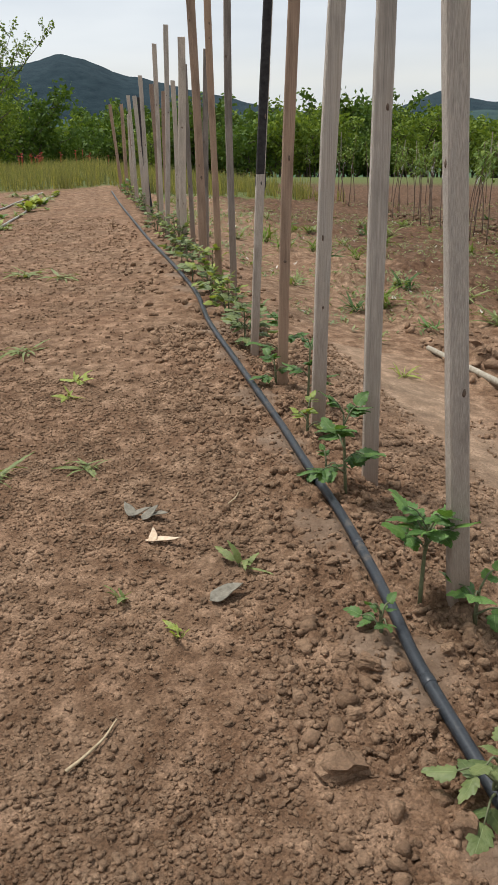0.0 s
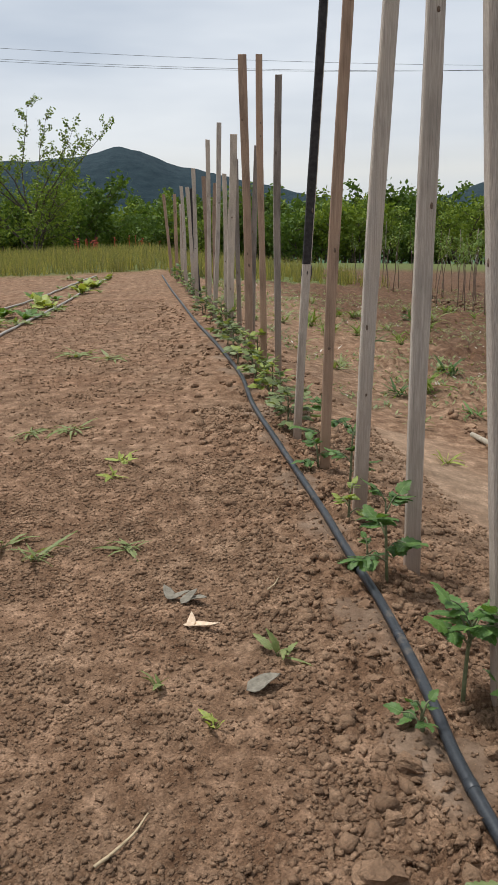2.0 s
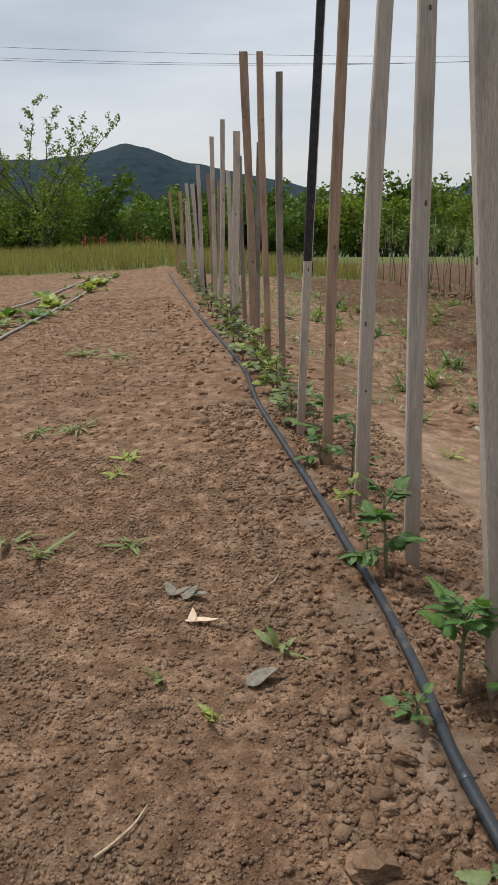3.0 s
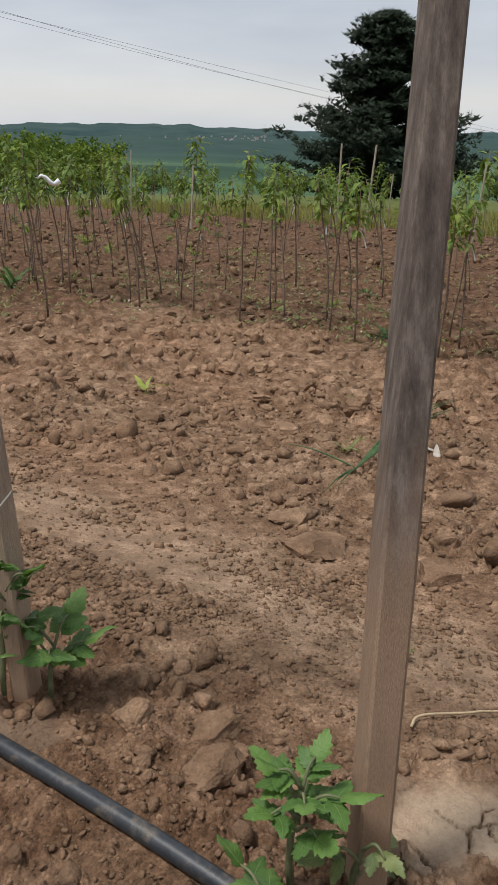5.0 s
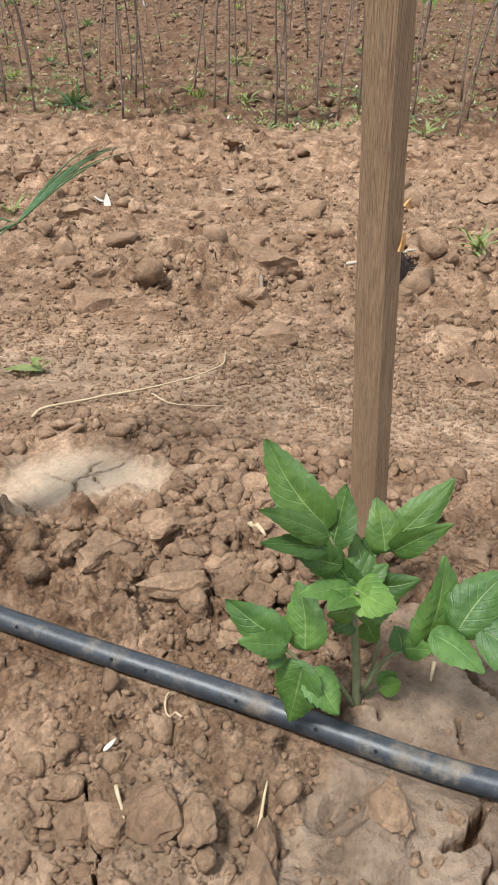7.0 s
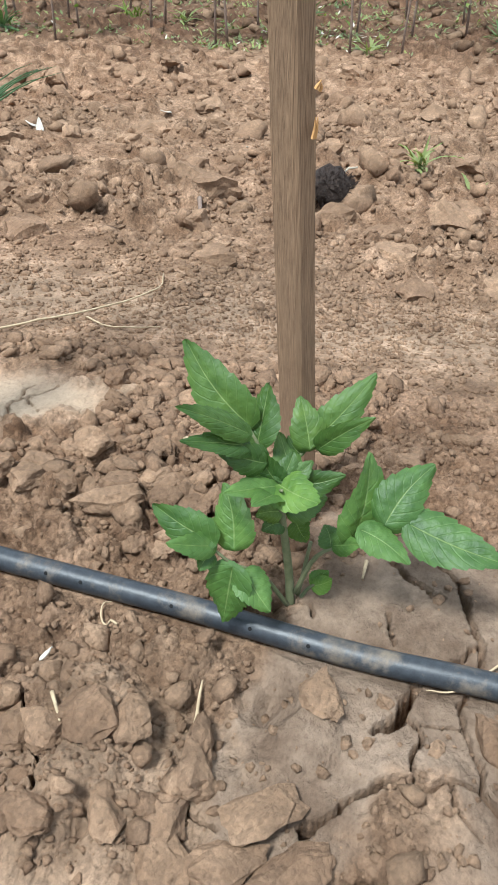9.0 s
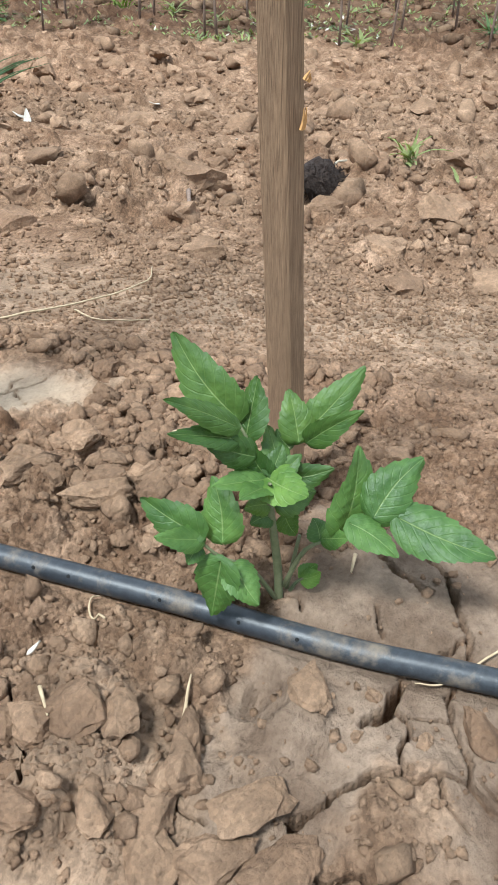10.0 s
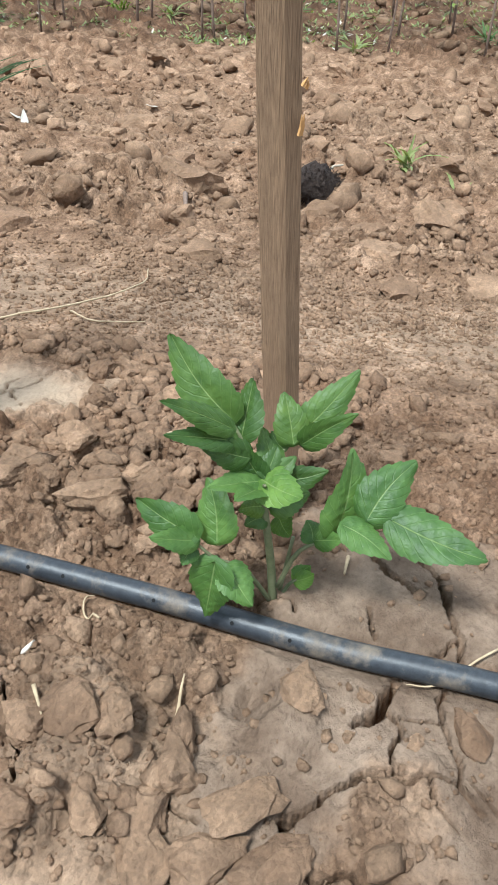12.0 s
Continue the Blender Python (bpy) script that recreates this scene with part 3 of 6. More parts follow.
def zones(x, y):
    u = across(x, y)
    r = np.hypot(x - 0.5, y)
    edge = fbm(x * 1.3, y * 1.3, 5, 3)
    far_end = 13.2 + 0.22 * (u + 6) * (u < 0) + 0.9 * np.clip(u, 0, 3) + 0.5 * edge
    meadow = smooth(-0.4, 0.4, y - far_end) * (u < 3.8 + edge) + smooth(13.4, 15.0, u + 1.2 * edge) + smooth(-9.0, -11.0, u)
    meadow = np.clip(np.maximum(meadow, smooth(24, 30, r)), 0, 1)
    tilled = smooth(3.5, 4.3, u + 0.9 * edge) * (1 - smooth(30, 40, r))
    tilled = np.maximum(tilled, smooth(1.3, 2.2, u + 0.6 * edge) * smooth(4.2, 5.8, y + edge))
    crust = np.zeros(x.shape)
    for cx, cy, rx, ry, turn in PUDDLES:
        crust = np.maximum(crust, blob(x, y, cx, cy, rx, ry, turn, 0.6))
    crust = np.maximum(crust, 0.25 * blob(x, y, 0.69, -0.06, 0.12, 0.24, 0.2))
    # a trodden, dusty strip beside the row
    crust = np.maximum(crust, 0.28 * np.exp(-((u - 0.60) / 0.22) ** 2) * (y < 4))
    silt = np.maximum(blob(x, y, 0.86, -0.30, 0.13, 0.15, 0.3), blob(x, y, 0.98, -0.25, 0.11, 0.13, 0.2))
    silt = np.clip(silt * 1.3, 0, 1) * (1 - 0.9 * blob(x, y, 0.787, -0.312, 0.050, 0.040, 0.4, 0.25))
    # small silted basins between the plants
    step = np.round((y + 0.25) / 0.52)
    cy = -0.25 + 0.52 * step
    dx, dy = x - row_x(np.clip(y, -30, 40)) + 0.13, y - cy
    r2 = np.sqrt((dx / 0.075) ** 2 + (dy / 0.13) ** 2) + 0.9 * fbm(x * 9, y * 9, 71, 4)
    silt = np.maximum(silt, 0.8 * (1 - smooth(0.65, 1.35, r2)) * (y > 0.8) * (y < 7))
    near_row = np.exp(-((u + 0.08) / 0.22) ** 2)
    damp = np.clip(near_row * (0.38 + 0.7 * fbm(x * 4, y * 4, 90, 3)), 0, 0.6) * (1 - crust)
    # the compacted path keeps a little moisture
    damp = np.maximum(damp, (0.24 + 0.3 * fbm(x * 2, y * 2, 93, 3)) * smooth(-0.22, -0.5, u) * (u > -8))
    return u, r, meadow, tilled, crust, silt, damp


def terrain(x, y):
    """The bare shape of the land, without clods."""
    u = across(x, y)
    r = np.hypot(x - 0.5, y)
    near = np.interp(u, PROFILE_U, PROFILE_Z)
    return near * (1 - smooth(26, 60, r)) + np.interp(r, FAR_R, FAR_Z) + 0.6 * smooth(60, 200, r) * fbm(x / 90, y / 90, 3, 3) * np.minimum(r / 60, 12)


MIDDLE = (0.40, -0.12)
# mounds and dips of the trampled mud by the hose: place, half-sizes, height, turn
MOUNDS = [(0.744, -0.049, 0.060, 0.042, 0.022, 0.5), (0.688, -0.116, 0.032, 0.026, 0.016, 0.2), (0.675, -0.055, 0.036, 0.03, 0.016, 0.0), (0.829, -0.214, 0.030, 0.026, 0.011, 0.0),
          (0.859, -0.150, 0.026, 0.020, -0.020, 0.4), (0.846, -0.176, 0.018, 0.014, -0.014, 0.4), (0.85, -0.079, 0.026, 0.024, 0.020, 0.3), (0.802, -0.135, 0.03, 0.05, -0.014, 0.3), (0.984, 0.086, 0.05, 0.032, 0.012, 0.9), (0.787, -0.312, 0.058, 0.048, 0.011, 0.4)]


def relief(x, y, z=None):
    u, r, meadow, tilled, crust, silt, damp = z if z is not None else zones(x, y)
    bare = np.maximum(np.where(crust > 0.45, crust, 0), silt)
    patch = fbm(x * 2.4, y * 2.4, 44, 3)
    field = smooth(0.86, 1.12, u + 0.30 * fbm(x * 3, y * 3, 41, 2)) * (1 - meadow)
    trod = np.exp(-((u - 0.62) / 0.20) ** 2)
    bank = np.exp(-((u + 0.02) / 0.27) ** 2)
    rough = np.clip(0.11 + 0.98 * bank + 0.8 * field - 0.25 * trod, 0, 1.0) * (1 - 0.95 * bare)
    h = field * np.clip(0.62 + 1.3 * patch, 0.12, 1.1) * (0.55 * clods(x, y, 0.125, 100, 0.35) + 0.30 * clods(x, y, 0.074, 150, 0.3))
    h = h + rough * np.clip(0.8 + 0.9 * fbm(x * 5, y * 5, 45, 2), 0.25, 1.2) * 0.62 * clods(x, y, 0.047, 200, 0.28)
    far = np.hypot(x - MIDDLE[0], y - MIDDLE[1])
    h = h + (0.11 + 0.85 * rough) * (1 - 0.93 * bare) * 0.60 * clods(x, y, 0.021, 300, 0.25) * (1 - 0.5 * trod) * (1 - smooth(1.5, 3.2, far))
    h = h + (0.34 + 0.6 * rough) * (1 - 0.9 * bare) * 0.50 * clods(x, y, 0.0098, 350, 0.3) * (1 - 0.4 * trod) * (1 - smooth(0.75, 1.4, far))
    h = h + 0.035 * field * fbm(x * 3.1, y * 3.1, 61, 3) + 0.014 * (1 - bare) * fbm(x * 6, y * 6, 62, 3) + 0.002 * fbm(x * 60, y * 60, 64, 3)
    # shrinkage cracks in the crusted puddles
    wx, wy = x + 0.02 * fbm(x * 25, y * 25, 21, 2), y + 0.02 * fbm(x * 25, y * 25, 22, 2)
    c1, c2, cid, _, _ = worley(wx / 0.066, wy / 0.066, 400)
    h = h - np.where(crust > 0.40, 1.0, 0) * 0.006 * (1 - smooth(0.02, 0.05, c2 - c1)) * (cid > 0.85)
    h = h + 0.010 * silt + silt * (0.005 * fbm(x * 13, y * 13, 77, 3) + 0.003 * np.clip(fbm(x * 70, y * 70, 78, 3), 0, 1))
    for cx, cy, rx, ry, up, turn in MOUNDS:
        near = np.hypot(x - cx, y - cy) < 0.16
        h[near] += up * blob(x[near], y[near], cx, cy, rx, ry, turn, 0.5)
    # the hose lies in a trodden line
    line = np.abs(x - np.interp(y, HOSE_Y, HOSE_X))
    h = h * (1 - 0.85 * np.exp(-(line / 0.022) ** 4)) - 0.003 * np.exp(-(line / 0.02) ** 2)
    return h * (1 - smooth(20, 45, r)) * (1 - 0.5 * meadow)


HOSE = [(1.02, -0.75), (0.947, -0.358), (0.919, -0.219), (0.897, -0.05), (0.868, 0.13), (0.838, 0.325), (0.801, 0.484), (0.757, 0.65), (0.700, 0.84), (0.643, 1.04),
        (0.572, 1.296), (0.541, 1.458), (0.499, 1.658), (0.432, 1.926), (0.344, 2.216), (0.251, 2.543), (0.12, 2.97), (-0.001, 3.365), (-0.208, 4.05), (-0.411, 4.87),
        (-0.786, 6.03), (-1.19, 7.2), (-1.715, 8.82), (-2.32, 10.7), (-3.0, 12.9)]
HOSE_X, HOSE_Y = [p[0] for p in HOSE], [p[1] for p in HOSE]
GRID = {}


def ground_z(x, y):
    """Height of the finished ground at a place."""
    az, rr, zz = GRID["az"], GRID["r"], GRID["z"]
    dx, dy = x - MIDDLE[0], y - MIDDLE[1]
    a, r = (math.atan2(dx, dy) - az[0]) % (2 * math.pi), math.hypot(dx, dy)
    i = min(int(np.searchsorted(az - az[0], a, "right")) - 1, len(az) - 1)
    j = min(max(int(np.searchsorted(rr, r)) - 1, 0), len(rr) - 2)
    n = (i + 1) % len(az)
    s = (a - (az[i] - az[0])) / ((az[n] - az[i]) % (2 * math.pi))
    t = min(max((r - rr[j]) / (rr[j + 1] - rr[j]), 0), 1)
    return float((zz[j, i] * (1 - s) + zz[j, n] * s) * (1 - t) + (zz[j + 1, i] * (1 - s) + zz[j + 1, n] * s) * t)


def build_ground():
    """One sheet to the horizon, in rings that widen away from the near end of the row."""
    az = np.radians(np.concatenate([np.arange(-46, -30, 0.4), np.arange(-30, 58, 0.2), np.arange(58, 118, 0.16), np.arange(118, 314, 3.5)]))
    rr = [0.06]
    while rr[-1] < 4400:
        r = rr[-1]
        rr.append(r + (0.04 if r < 0.24 else r * (0.0035 if r < 1.05 else 0.0050 if r < 6 else 0.010 if r < 18 else 0.035)))
    rr = np.array(rr)
    A, R = [a.ravel() for a in np.meshgrid(az, rr)]
    X, Y = MIDDLE[0] + R * np.sin(A), MIDDLE[1] + R * np.cos(A)
    z = zones(X, Y)
    Z = terrain(X, Y) + relief(X, Y, z)
    near = (X > 0.3) & (X < 1.30) & (Y > -0.5) & (Y < 1.75)
    cut = np.zeros(X.shape)
    cut[near] = crack_depth(X[near], Y[near])
    Z = Z - cut
    n, m = len(az), len(rr)
    GRID["az"], GRID["r"], GRID["z"] = az, rr, Z.reshape(m, n)
    a = (np.arange(m - 1)[:, None] * n + np.arange(n)[None, :]).ravel()
    b = (np.arange(m - 1)[:, None] * n + (np.arange(n) + 1)[None, :] % n).ravel()
    quads = np.stack([a, a + n, b + n, b], 1)
    loops = np.concatenate([np.arange(n), quads.ravel()])
    starts = np.concatenate([[0], n + np.arange(0, quads.size, 4)])
    me = bpy.data.meshes.new("ground")
    me.vertices.add(len(X))
    me.vertices.foreach_set("co", np.stack([X, Y, Z], 1).astype(np.float32).ravel())
    me.loops.add(len(loops))
    me.loops.foreach_set("vertex_index", loops.astype(np.int32))
    me.polygons.add(len(starts))
    me.polygons.foreach_set("loop_start", starts.astype(np.int32))
    me.polygons.foreach_set("use_smooth", np.ones(len(starts), dtype=bool))
    me.update(calc_edges=True)
    if me.polygons[len(starts) // 2].normal.z < 0:
        me.flip_normals()
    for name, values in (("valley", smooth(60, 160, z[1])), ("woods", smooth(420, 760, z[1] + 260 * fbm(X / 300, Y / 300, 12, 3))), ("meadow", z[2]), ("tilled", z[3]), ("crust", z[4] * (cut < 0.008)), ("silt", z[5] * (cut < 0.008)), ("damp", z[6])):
        me.attributes.new(name, "FLOAT", "POINT").data.foreach_set("value", np.clip(values, 0, 1).astype(np.float32))
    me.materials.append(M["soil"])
    return tagged(new("ground", me), "dry reddish-brown tilled soil, cloddy and cracked, running into meadow", "ground", kind="structure")


ground = build_ground()
# ---- irrigation hose along the row ----
def spline(points, n):
    """Catmull-Rom through the points, n pieces each."""
    p = [Vector(q) for q in points]
    p = [2 * p[0] - p[1]] + p + [2 * p[-1] - p[-2]]
    out = []
    for i in range(1, len(p) - 2):
        for k in range(n):
            t = k / n
            a, b, c, d = p[i - 1], p[i], p[i + 1], p[i + 2]
            out.append(0.5 * (2 * b + (c - a) * t + (2 * a - 5 * b + 4 * c - d) * t * t + (3 * b - a - 3 * c + d) * t ** 3))
    return out + [p[-2]]


def build_hose():
    top = empty("irrigation_hose", (0.9, 0.0, 0.0), "black polyethylene irrigation hose, dusty, lying along the row", "hose")
    line = spline(HOSE, 24)
    zs = [ground_z(p.x, p.y) for p in line]
    soft = [sum(zs[max(0, i - 22):i + 23]) / len(zs[max(0, i - 22):i + 23]) for i in range(len(zs))]
    path = [Vector((p.x, p.y, max(s, t - 0.004) + 0.0125)) - Vector((0.9, 0, 0)) for p, s, t in zip(line, soft, zs)]
    s = Shape()
    s.tube(path, 0.0123, 16)
    s.build("tube", M["hose"], top, smooth=True)
    for y in (1.25, 1.75, 2.1, 2.9):
        i = min(range(len(line)), key=lambda q: abs(line[q].y - y))
        c = Shape()
        d = (path[i + 1] - path[i]).normalized()
        c.tube([path[i] - d * 0.012, path[i] - d * 0.010, path[i] + d * 0.010, path[i] + d * 0.012], [0.0124, 0.0135, 0.0135, 0.0124], 16)
        c.build("joint", M["hose"], top, "raised collar on the hose", smooth=True)
    for y in (-0.18, -0.12, -0.04, 0.055, 0.09, 0.20):
        i = min(range(len(line)), key=lambda q: abs(line[q].y - y))
        d = (path[i + 1] - path[i]).normalized()
        out = Vector((-0.75, -0.2, 0.62))
        out = (out - d * out.dot(d)).normalized()
        c = Shape()
        c.tube([path[i] + out * 0.0118, path[i] + out * 0.0127], [0.0022, 0.0018], 8)
        c.build("drip_hole", M["hole"], top, "small pierced drip hole")


build_hose()


# ---- wooden stakes ----
def stake(x, y, height, lean, width, thick, mat, turn, seed, label):
    rng = random.Random(seed)
    z = ground_z(x, y) - 0.03
    top = empty("garden_stake", (x, y, z), label, "stake", "stakes along the row", rz=turn)
    c, s = math.cos(-turn), math.sin(-turn)
    lx, ly = lean[0] * c - lean[1] * s, lean[0] * s + lean[1] * c
    verts, faces, n, rings = [], [], 26, []
    ph, ph2 = rng.uniform(0, 6), rng.uniform(0, 6)
    bow = rng.uniform(0.002, 0.007)
    for i in range(n + 1):
        t = i / n
        h = t * (height + 0.03)
        cx = lx * t + bow * math.sin(math.pi * t * 1.6 + ph)
        cy = ly * t + bow * math.sin(math.pi * t * 1.3 + ph2)
        w = width / 2 * (1 + 0.04 * math.sin(9 * t + ph) + rng.uniform(-0.02, 0.02))
        d = thick / 2 * (1 + 0.04 * math.sin(7 * t + ph2) + rng.uniform(-0.02, 0.02))
        b = 0.0035
        rings.append((cx, cy, w, d, h))
        for px, py in ((-w + b, -d), (w - b, -d), (w, -d + b), (w, d - b), (w - b, d), (-w + b, d), (-w, d - b), (-w, -d + b)):
            verts.append((cx + px, cy + py, h + (rng.uniform(-0.004, 0.004) if i == n else 0)))
    for i in range(n):
        for k in range(8):
            faces.append((i * 8 + k, i * 8 + (k + 1) % 8, i * 8 + 8 + (k + 1) % 8, i * 8 + 8 + k))
    faces += [tuple(range(8))[::-1], tuple(n * 8 + k for k in range(8))]
    body = mesh_object("post", verts, faces, mat, top)
    # a few dark knots on two of its faces
    for i in rng.sample(range(6, 24), rng.randint(2, 3)):
        cx, cy, w, d, h = rings[i]
        a, b, off = rng.uniform(0.003, 0.006), rng.uniform(0.005, 0.011), rng.uniform(-0.5, 0.5)
        flat = rng.random() < 0.6
        k = Shape()
        ring = [(a * math.cos(q) * rng.uniform(0.8, 1.2), b * math.sin(q) * rng.uniform(0.85, 1.15)) for q in (2 * math.pi * j / 12 for j in range(12))]
        place = (lambda p, q, out: (cx + off * w + p, cy - d - out, h + q)) if flat else (lambda p, q, out: (cx - w - out, cy + off * d + p, h + q))
        k.add([place(0, 0, 0.0012)] + [place(p, q, 0.0007) for p, q in ring] + [place(p, q, -0.001) for p, q in ring],
              [(0, 1 + j, 1 + (j + 1) % 12) for j in range(12)] + [(1 + j, 13 + j, 13 + (j + 1) % 12, 1 + (j + 1) % 12) for j in range(12)])
        k.build("knot", M["knot"], top, "dark knot in the wood", smooth=True)
    return top, body


GREY, BROWN, DARK = "weathered grey sawn wooden stake standing in the soil", "reddish-brown sawn wooden stake standing in the soil", "dark weathered wooden stake standing in the soil"
stake_a, _ = stake(1.069, -0.098, 1.62, (-0.027, 0.064), 0.0335, 0.023, M["oak_wood"], 1.15, 1, "brown sawn stake with a splintered edge beside a tomato seedling")
stake_b, _ = stake(0.920, 0.370, 1.7, (0.256, 0.194), 0.053, 0.036, M["stained_wood"], 0.95, 2, "stake with a grey-black weathered upper half")
stake_c, _ = stake(0.782, 0.934, 1.75, (-0.08, 0.04), 0.047, 0.030, M["aged_wood"], 0.75, 3, "grey sawn stake with a string tied round it")
stake_d, _ = stake(0.675, 1.52, 1.75, (-0.125, 0.03), 0.040, 0.030, M["grey_wood"], 0.3, 4, "weathered grey wooden stake leaning slightly")
STAKES = [
    (0.525, 2.15, 1.85, (-0.014, 0.0), 0.044, 0.030, "grey_wood", 0.15, GREY),
    (0.365, 2.60, 1.85, (0.064, 0.0), 0.046, 0.030, "grey_wood", 0.2, GREY),
    (0.221, 3.07, 1.85, (0.066, 0.0), 0.040, 0.028, "brown_wood", 0.1, BROWN),
    (-0.153, 4.667, 1.69, (0.016, 0.0), 0.038, 0.028, "dark_wood", 0.2, DARK),
    (-0.265, 4.885, 1.83, (-0.003, 0.0), 0.038, 0.028, "brown_wood", 0.1, BROWN),
    (-0.432, 5.412, 1.925, (-0.012, 0.0), 0.052, 0.030, "brown_wood", 0.2, BROWN),
    (-0.46, 5.72, 1.43, (0.05, 0.0), 0.036, 0.028, "dark_wood", 0.0, DARK),
    (-0.742, 6.441, 1.56, (0.05, 0.0), 0.056, 0.030, "grey_wood", 0.2, GREY),
    (-0.70, 6.62, 1.40, (0.0, 0.0), 0.036, 0.028, "dark_wood", 0.1, DARK),
    (-0.86, 6.95, 1.30, (0.0, 0.0), 0.036, 0.028, "grey_wood", 0.1, GREY),
    (-1.078, 7.5, 1.745, (0.09, 0.0), 0.040, 0.028, "grey_wood", 0.3, GREY),
    (-1.13, 7.75, 1.25, (0.04, 0.0), 0.038, 0.028, "brown_wood", 0.1, BROWN),
    (-1.262, 8.162, 1.67, (0.03, 0.0), 0.042, 0.028, "grey_wood", 0.2, GREY),
    (-1.36, 8.55, 1.35, (0.0, 0.0), 0.040, 0.028, "brown_wood", 0.1, BROWN),
    (-1.592, 9.094, 1.455, (0.0, 0.0), 0.042, 0.028, "grey_wood", 0.1, GREY),
    (-1.62, 9.35, 1.25, (-0.06, 0.0), 0.042, 0.028, "charred", 0.1, "blackened wooden stake standing in the soil"),
    (-1.80, 9.9, 1.28, (-0.05, 0.0), 0.044, 0.028, "grey_wood", 0.1, GREY),
    (-1.988, 10.321, 1.31, (-0.04, 0.0), 0.040, 0.028, "grey_wood", 0.1, GREY),
    (-2.1, 10.7, 1.05, (0.0, 0.0), 0.040, 0.028, "brown_wood", 0.1, BROWN),
    (-2.25, 11.2, 1.10, (0.0, 0.0), 0.040, 0.028, "grey_wood", 0.1, GREY),
    (-2.50, 11.9, 1.25, (0.0, 0.0), 0.046, 0.028, "brown_wood", 0.1, BROWN),
    (-2.794, 12.721, 1.25, (-0.075, 0.0), 0.044, 0.028, "brown_wood", 0.1, BROWN),
]
for i, (x, y, h, lean, w, d, mat, turn, label) in enumerate(STAKES):
    stake(x, y, h, lean, w, d, M[mat], turn, 10 + i, label)
stake_h, post_h = stake(0.073, 3.486, 1.85, (0.105, 0.0), 0.036, 0.026, M["grey_wood"], 0.2, 9, "slender grey stake with blackened bark on its upper part")


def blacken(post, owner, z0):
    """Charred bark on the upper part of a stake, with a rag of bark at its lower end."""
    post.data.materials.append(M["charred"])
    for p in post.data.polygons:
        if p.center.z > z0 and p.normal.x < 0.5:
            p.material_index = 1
    s = Shape()
    s.tube([(0.04, 0, z0 - 0.03), (0.042, 0, z0), (0.043, 0, z0 + 0.03)], [0.020, 0.024, 0.021], 8)
    s.build("bark", M["charred"], owner, "ragged rest of blackened bark")


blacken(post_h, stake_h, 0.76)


def string_tie(owner, z, w, d, ox, oy):
    s = Shape()
    pts = [(math.copysign(abs(math.cos(a)) ** 0.5 * (w / 2 + 0.002), math.cos(a)), math.copysign(abs(math.sin(a)) ** 0.5 * (d / 2 + 0.002), math.sin(a)),
            z + 0.006 * math.cos(a + 0.6)) for a in (2 * math.pi * k / 24 for k in range(25))]
    s.tube([Vector((p[0] + ox, p[1] + oy, p[2])) for p in pts], 0.0016, 6, cap=False)
    s.build("string_tie", M["string"], owner, "pale string tied round the stake", smooth=True)


string_tie(stake_c, 0.345, 0.050, 0.034, -0.0066, 0.0176)


def splinters(owner, spots):
    rng = random.Random(5)
    for x, y, z, size in spots:
        for k in range(2):
            s = Shape()
            p = Vector((x, y + rng.uniform(-0.003, 0.003), z + rng.uniform(-size, size) * 0.5))
            s.tube([p, p + Vector((-0.001, -0.001, size * 0.5)), p + Vector((-0.003, rng.uniform(-0.003, 0.001), size * 1.3))], [0.0016, 0.0014, 0.0003], 4)
            s.build("splinter", M["splinter"], owner, "fresh orange splinter")


splinters(stake_a, [(-0.005, 0.0105, 0.445, 0.013), (-0.0045, 0.011, 0.482, 0.005)])


# ---- far hills, village, power line ----
def hills(name, dist, depth, profile, mat, label, step=0.35, wobble=0.12):
    """A long wooded ridge: profile gives its height in degrees by azimuth."""
    az = np.arange(-180, 180, step)
    el = np.array([profile(a) for a in az]) + wobble * fbm(az * 0.9, az * 0 + dist, 8, 5)
    rows = [(-1.0, -0.6), (-0.66, 0.30), (-0.33, 0.72), (0.0, 1.0), (0.6, 0.5)]
    verts, faces = [], []
    for k, (off, lift) in enumerate(rows):
        r = dist + off * depth
        top = dist * np.tan(np.radians(np.maximum(el, 0.05))) + 0.9
        zz = np.where(lift > 0, top * lift, -60.0) + (0.05 * top * fbm(az * 0.7 + 9 * k, az * 0 + 3.3 * k, 30, 3) if 0 < lift < 1 else 0)
        verts += list(zip(r * np.sin(np.radians(az)), r * np.cos(np.radians(az)), zz))
    n = len(az)
    for k in range(len(rows) - 1):
        faces += [(k * n + i, k * n + (i + 1) % n, (k + 1) * n + (i + 1) % n, (k + 1) * n + i) for i in range(n)]
    ob = mesh_object(name, verts, faces, mat, smooth=True)
    return tagged(ob, label, "hill", kind="structure")


def bump_at(a, c, w, p=2.0):
    return math.exp(-abs((a - c) / w) ** p)


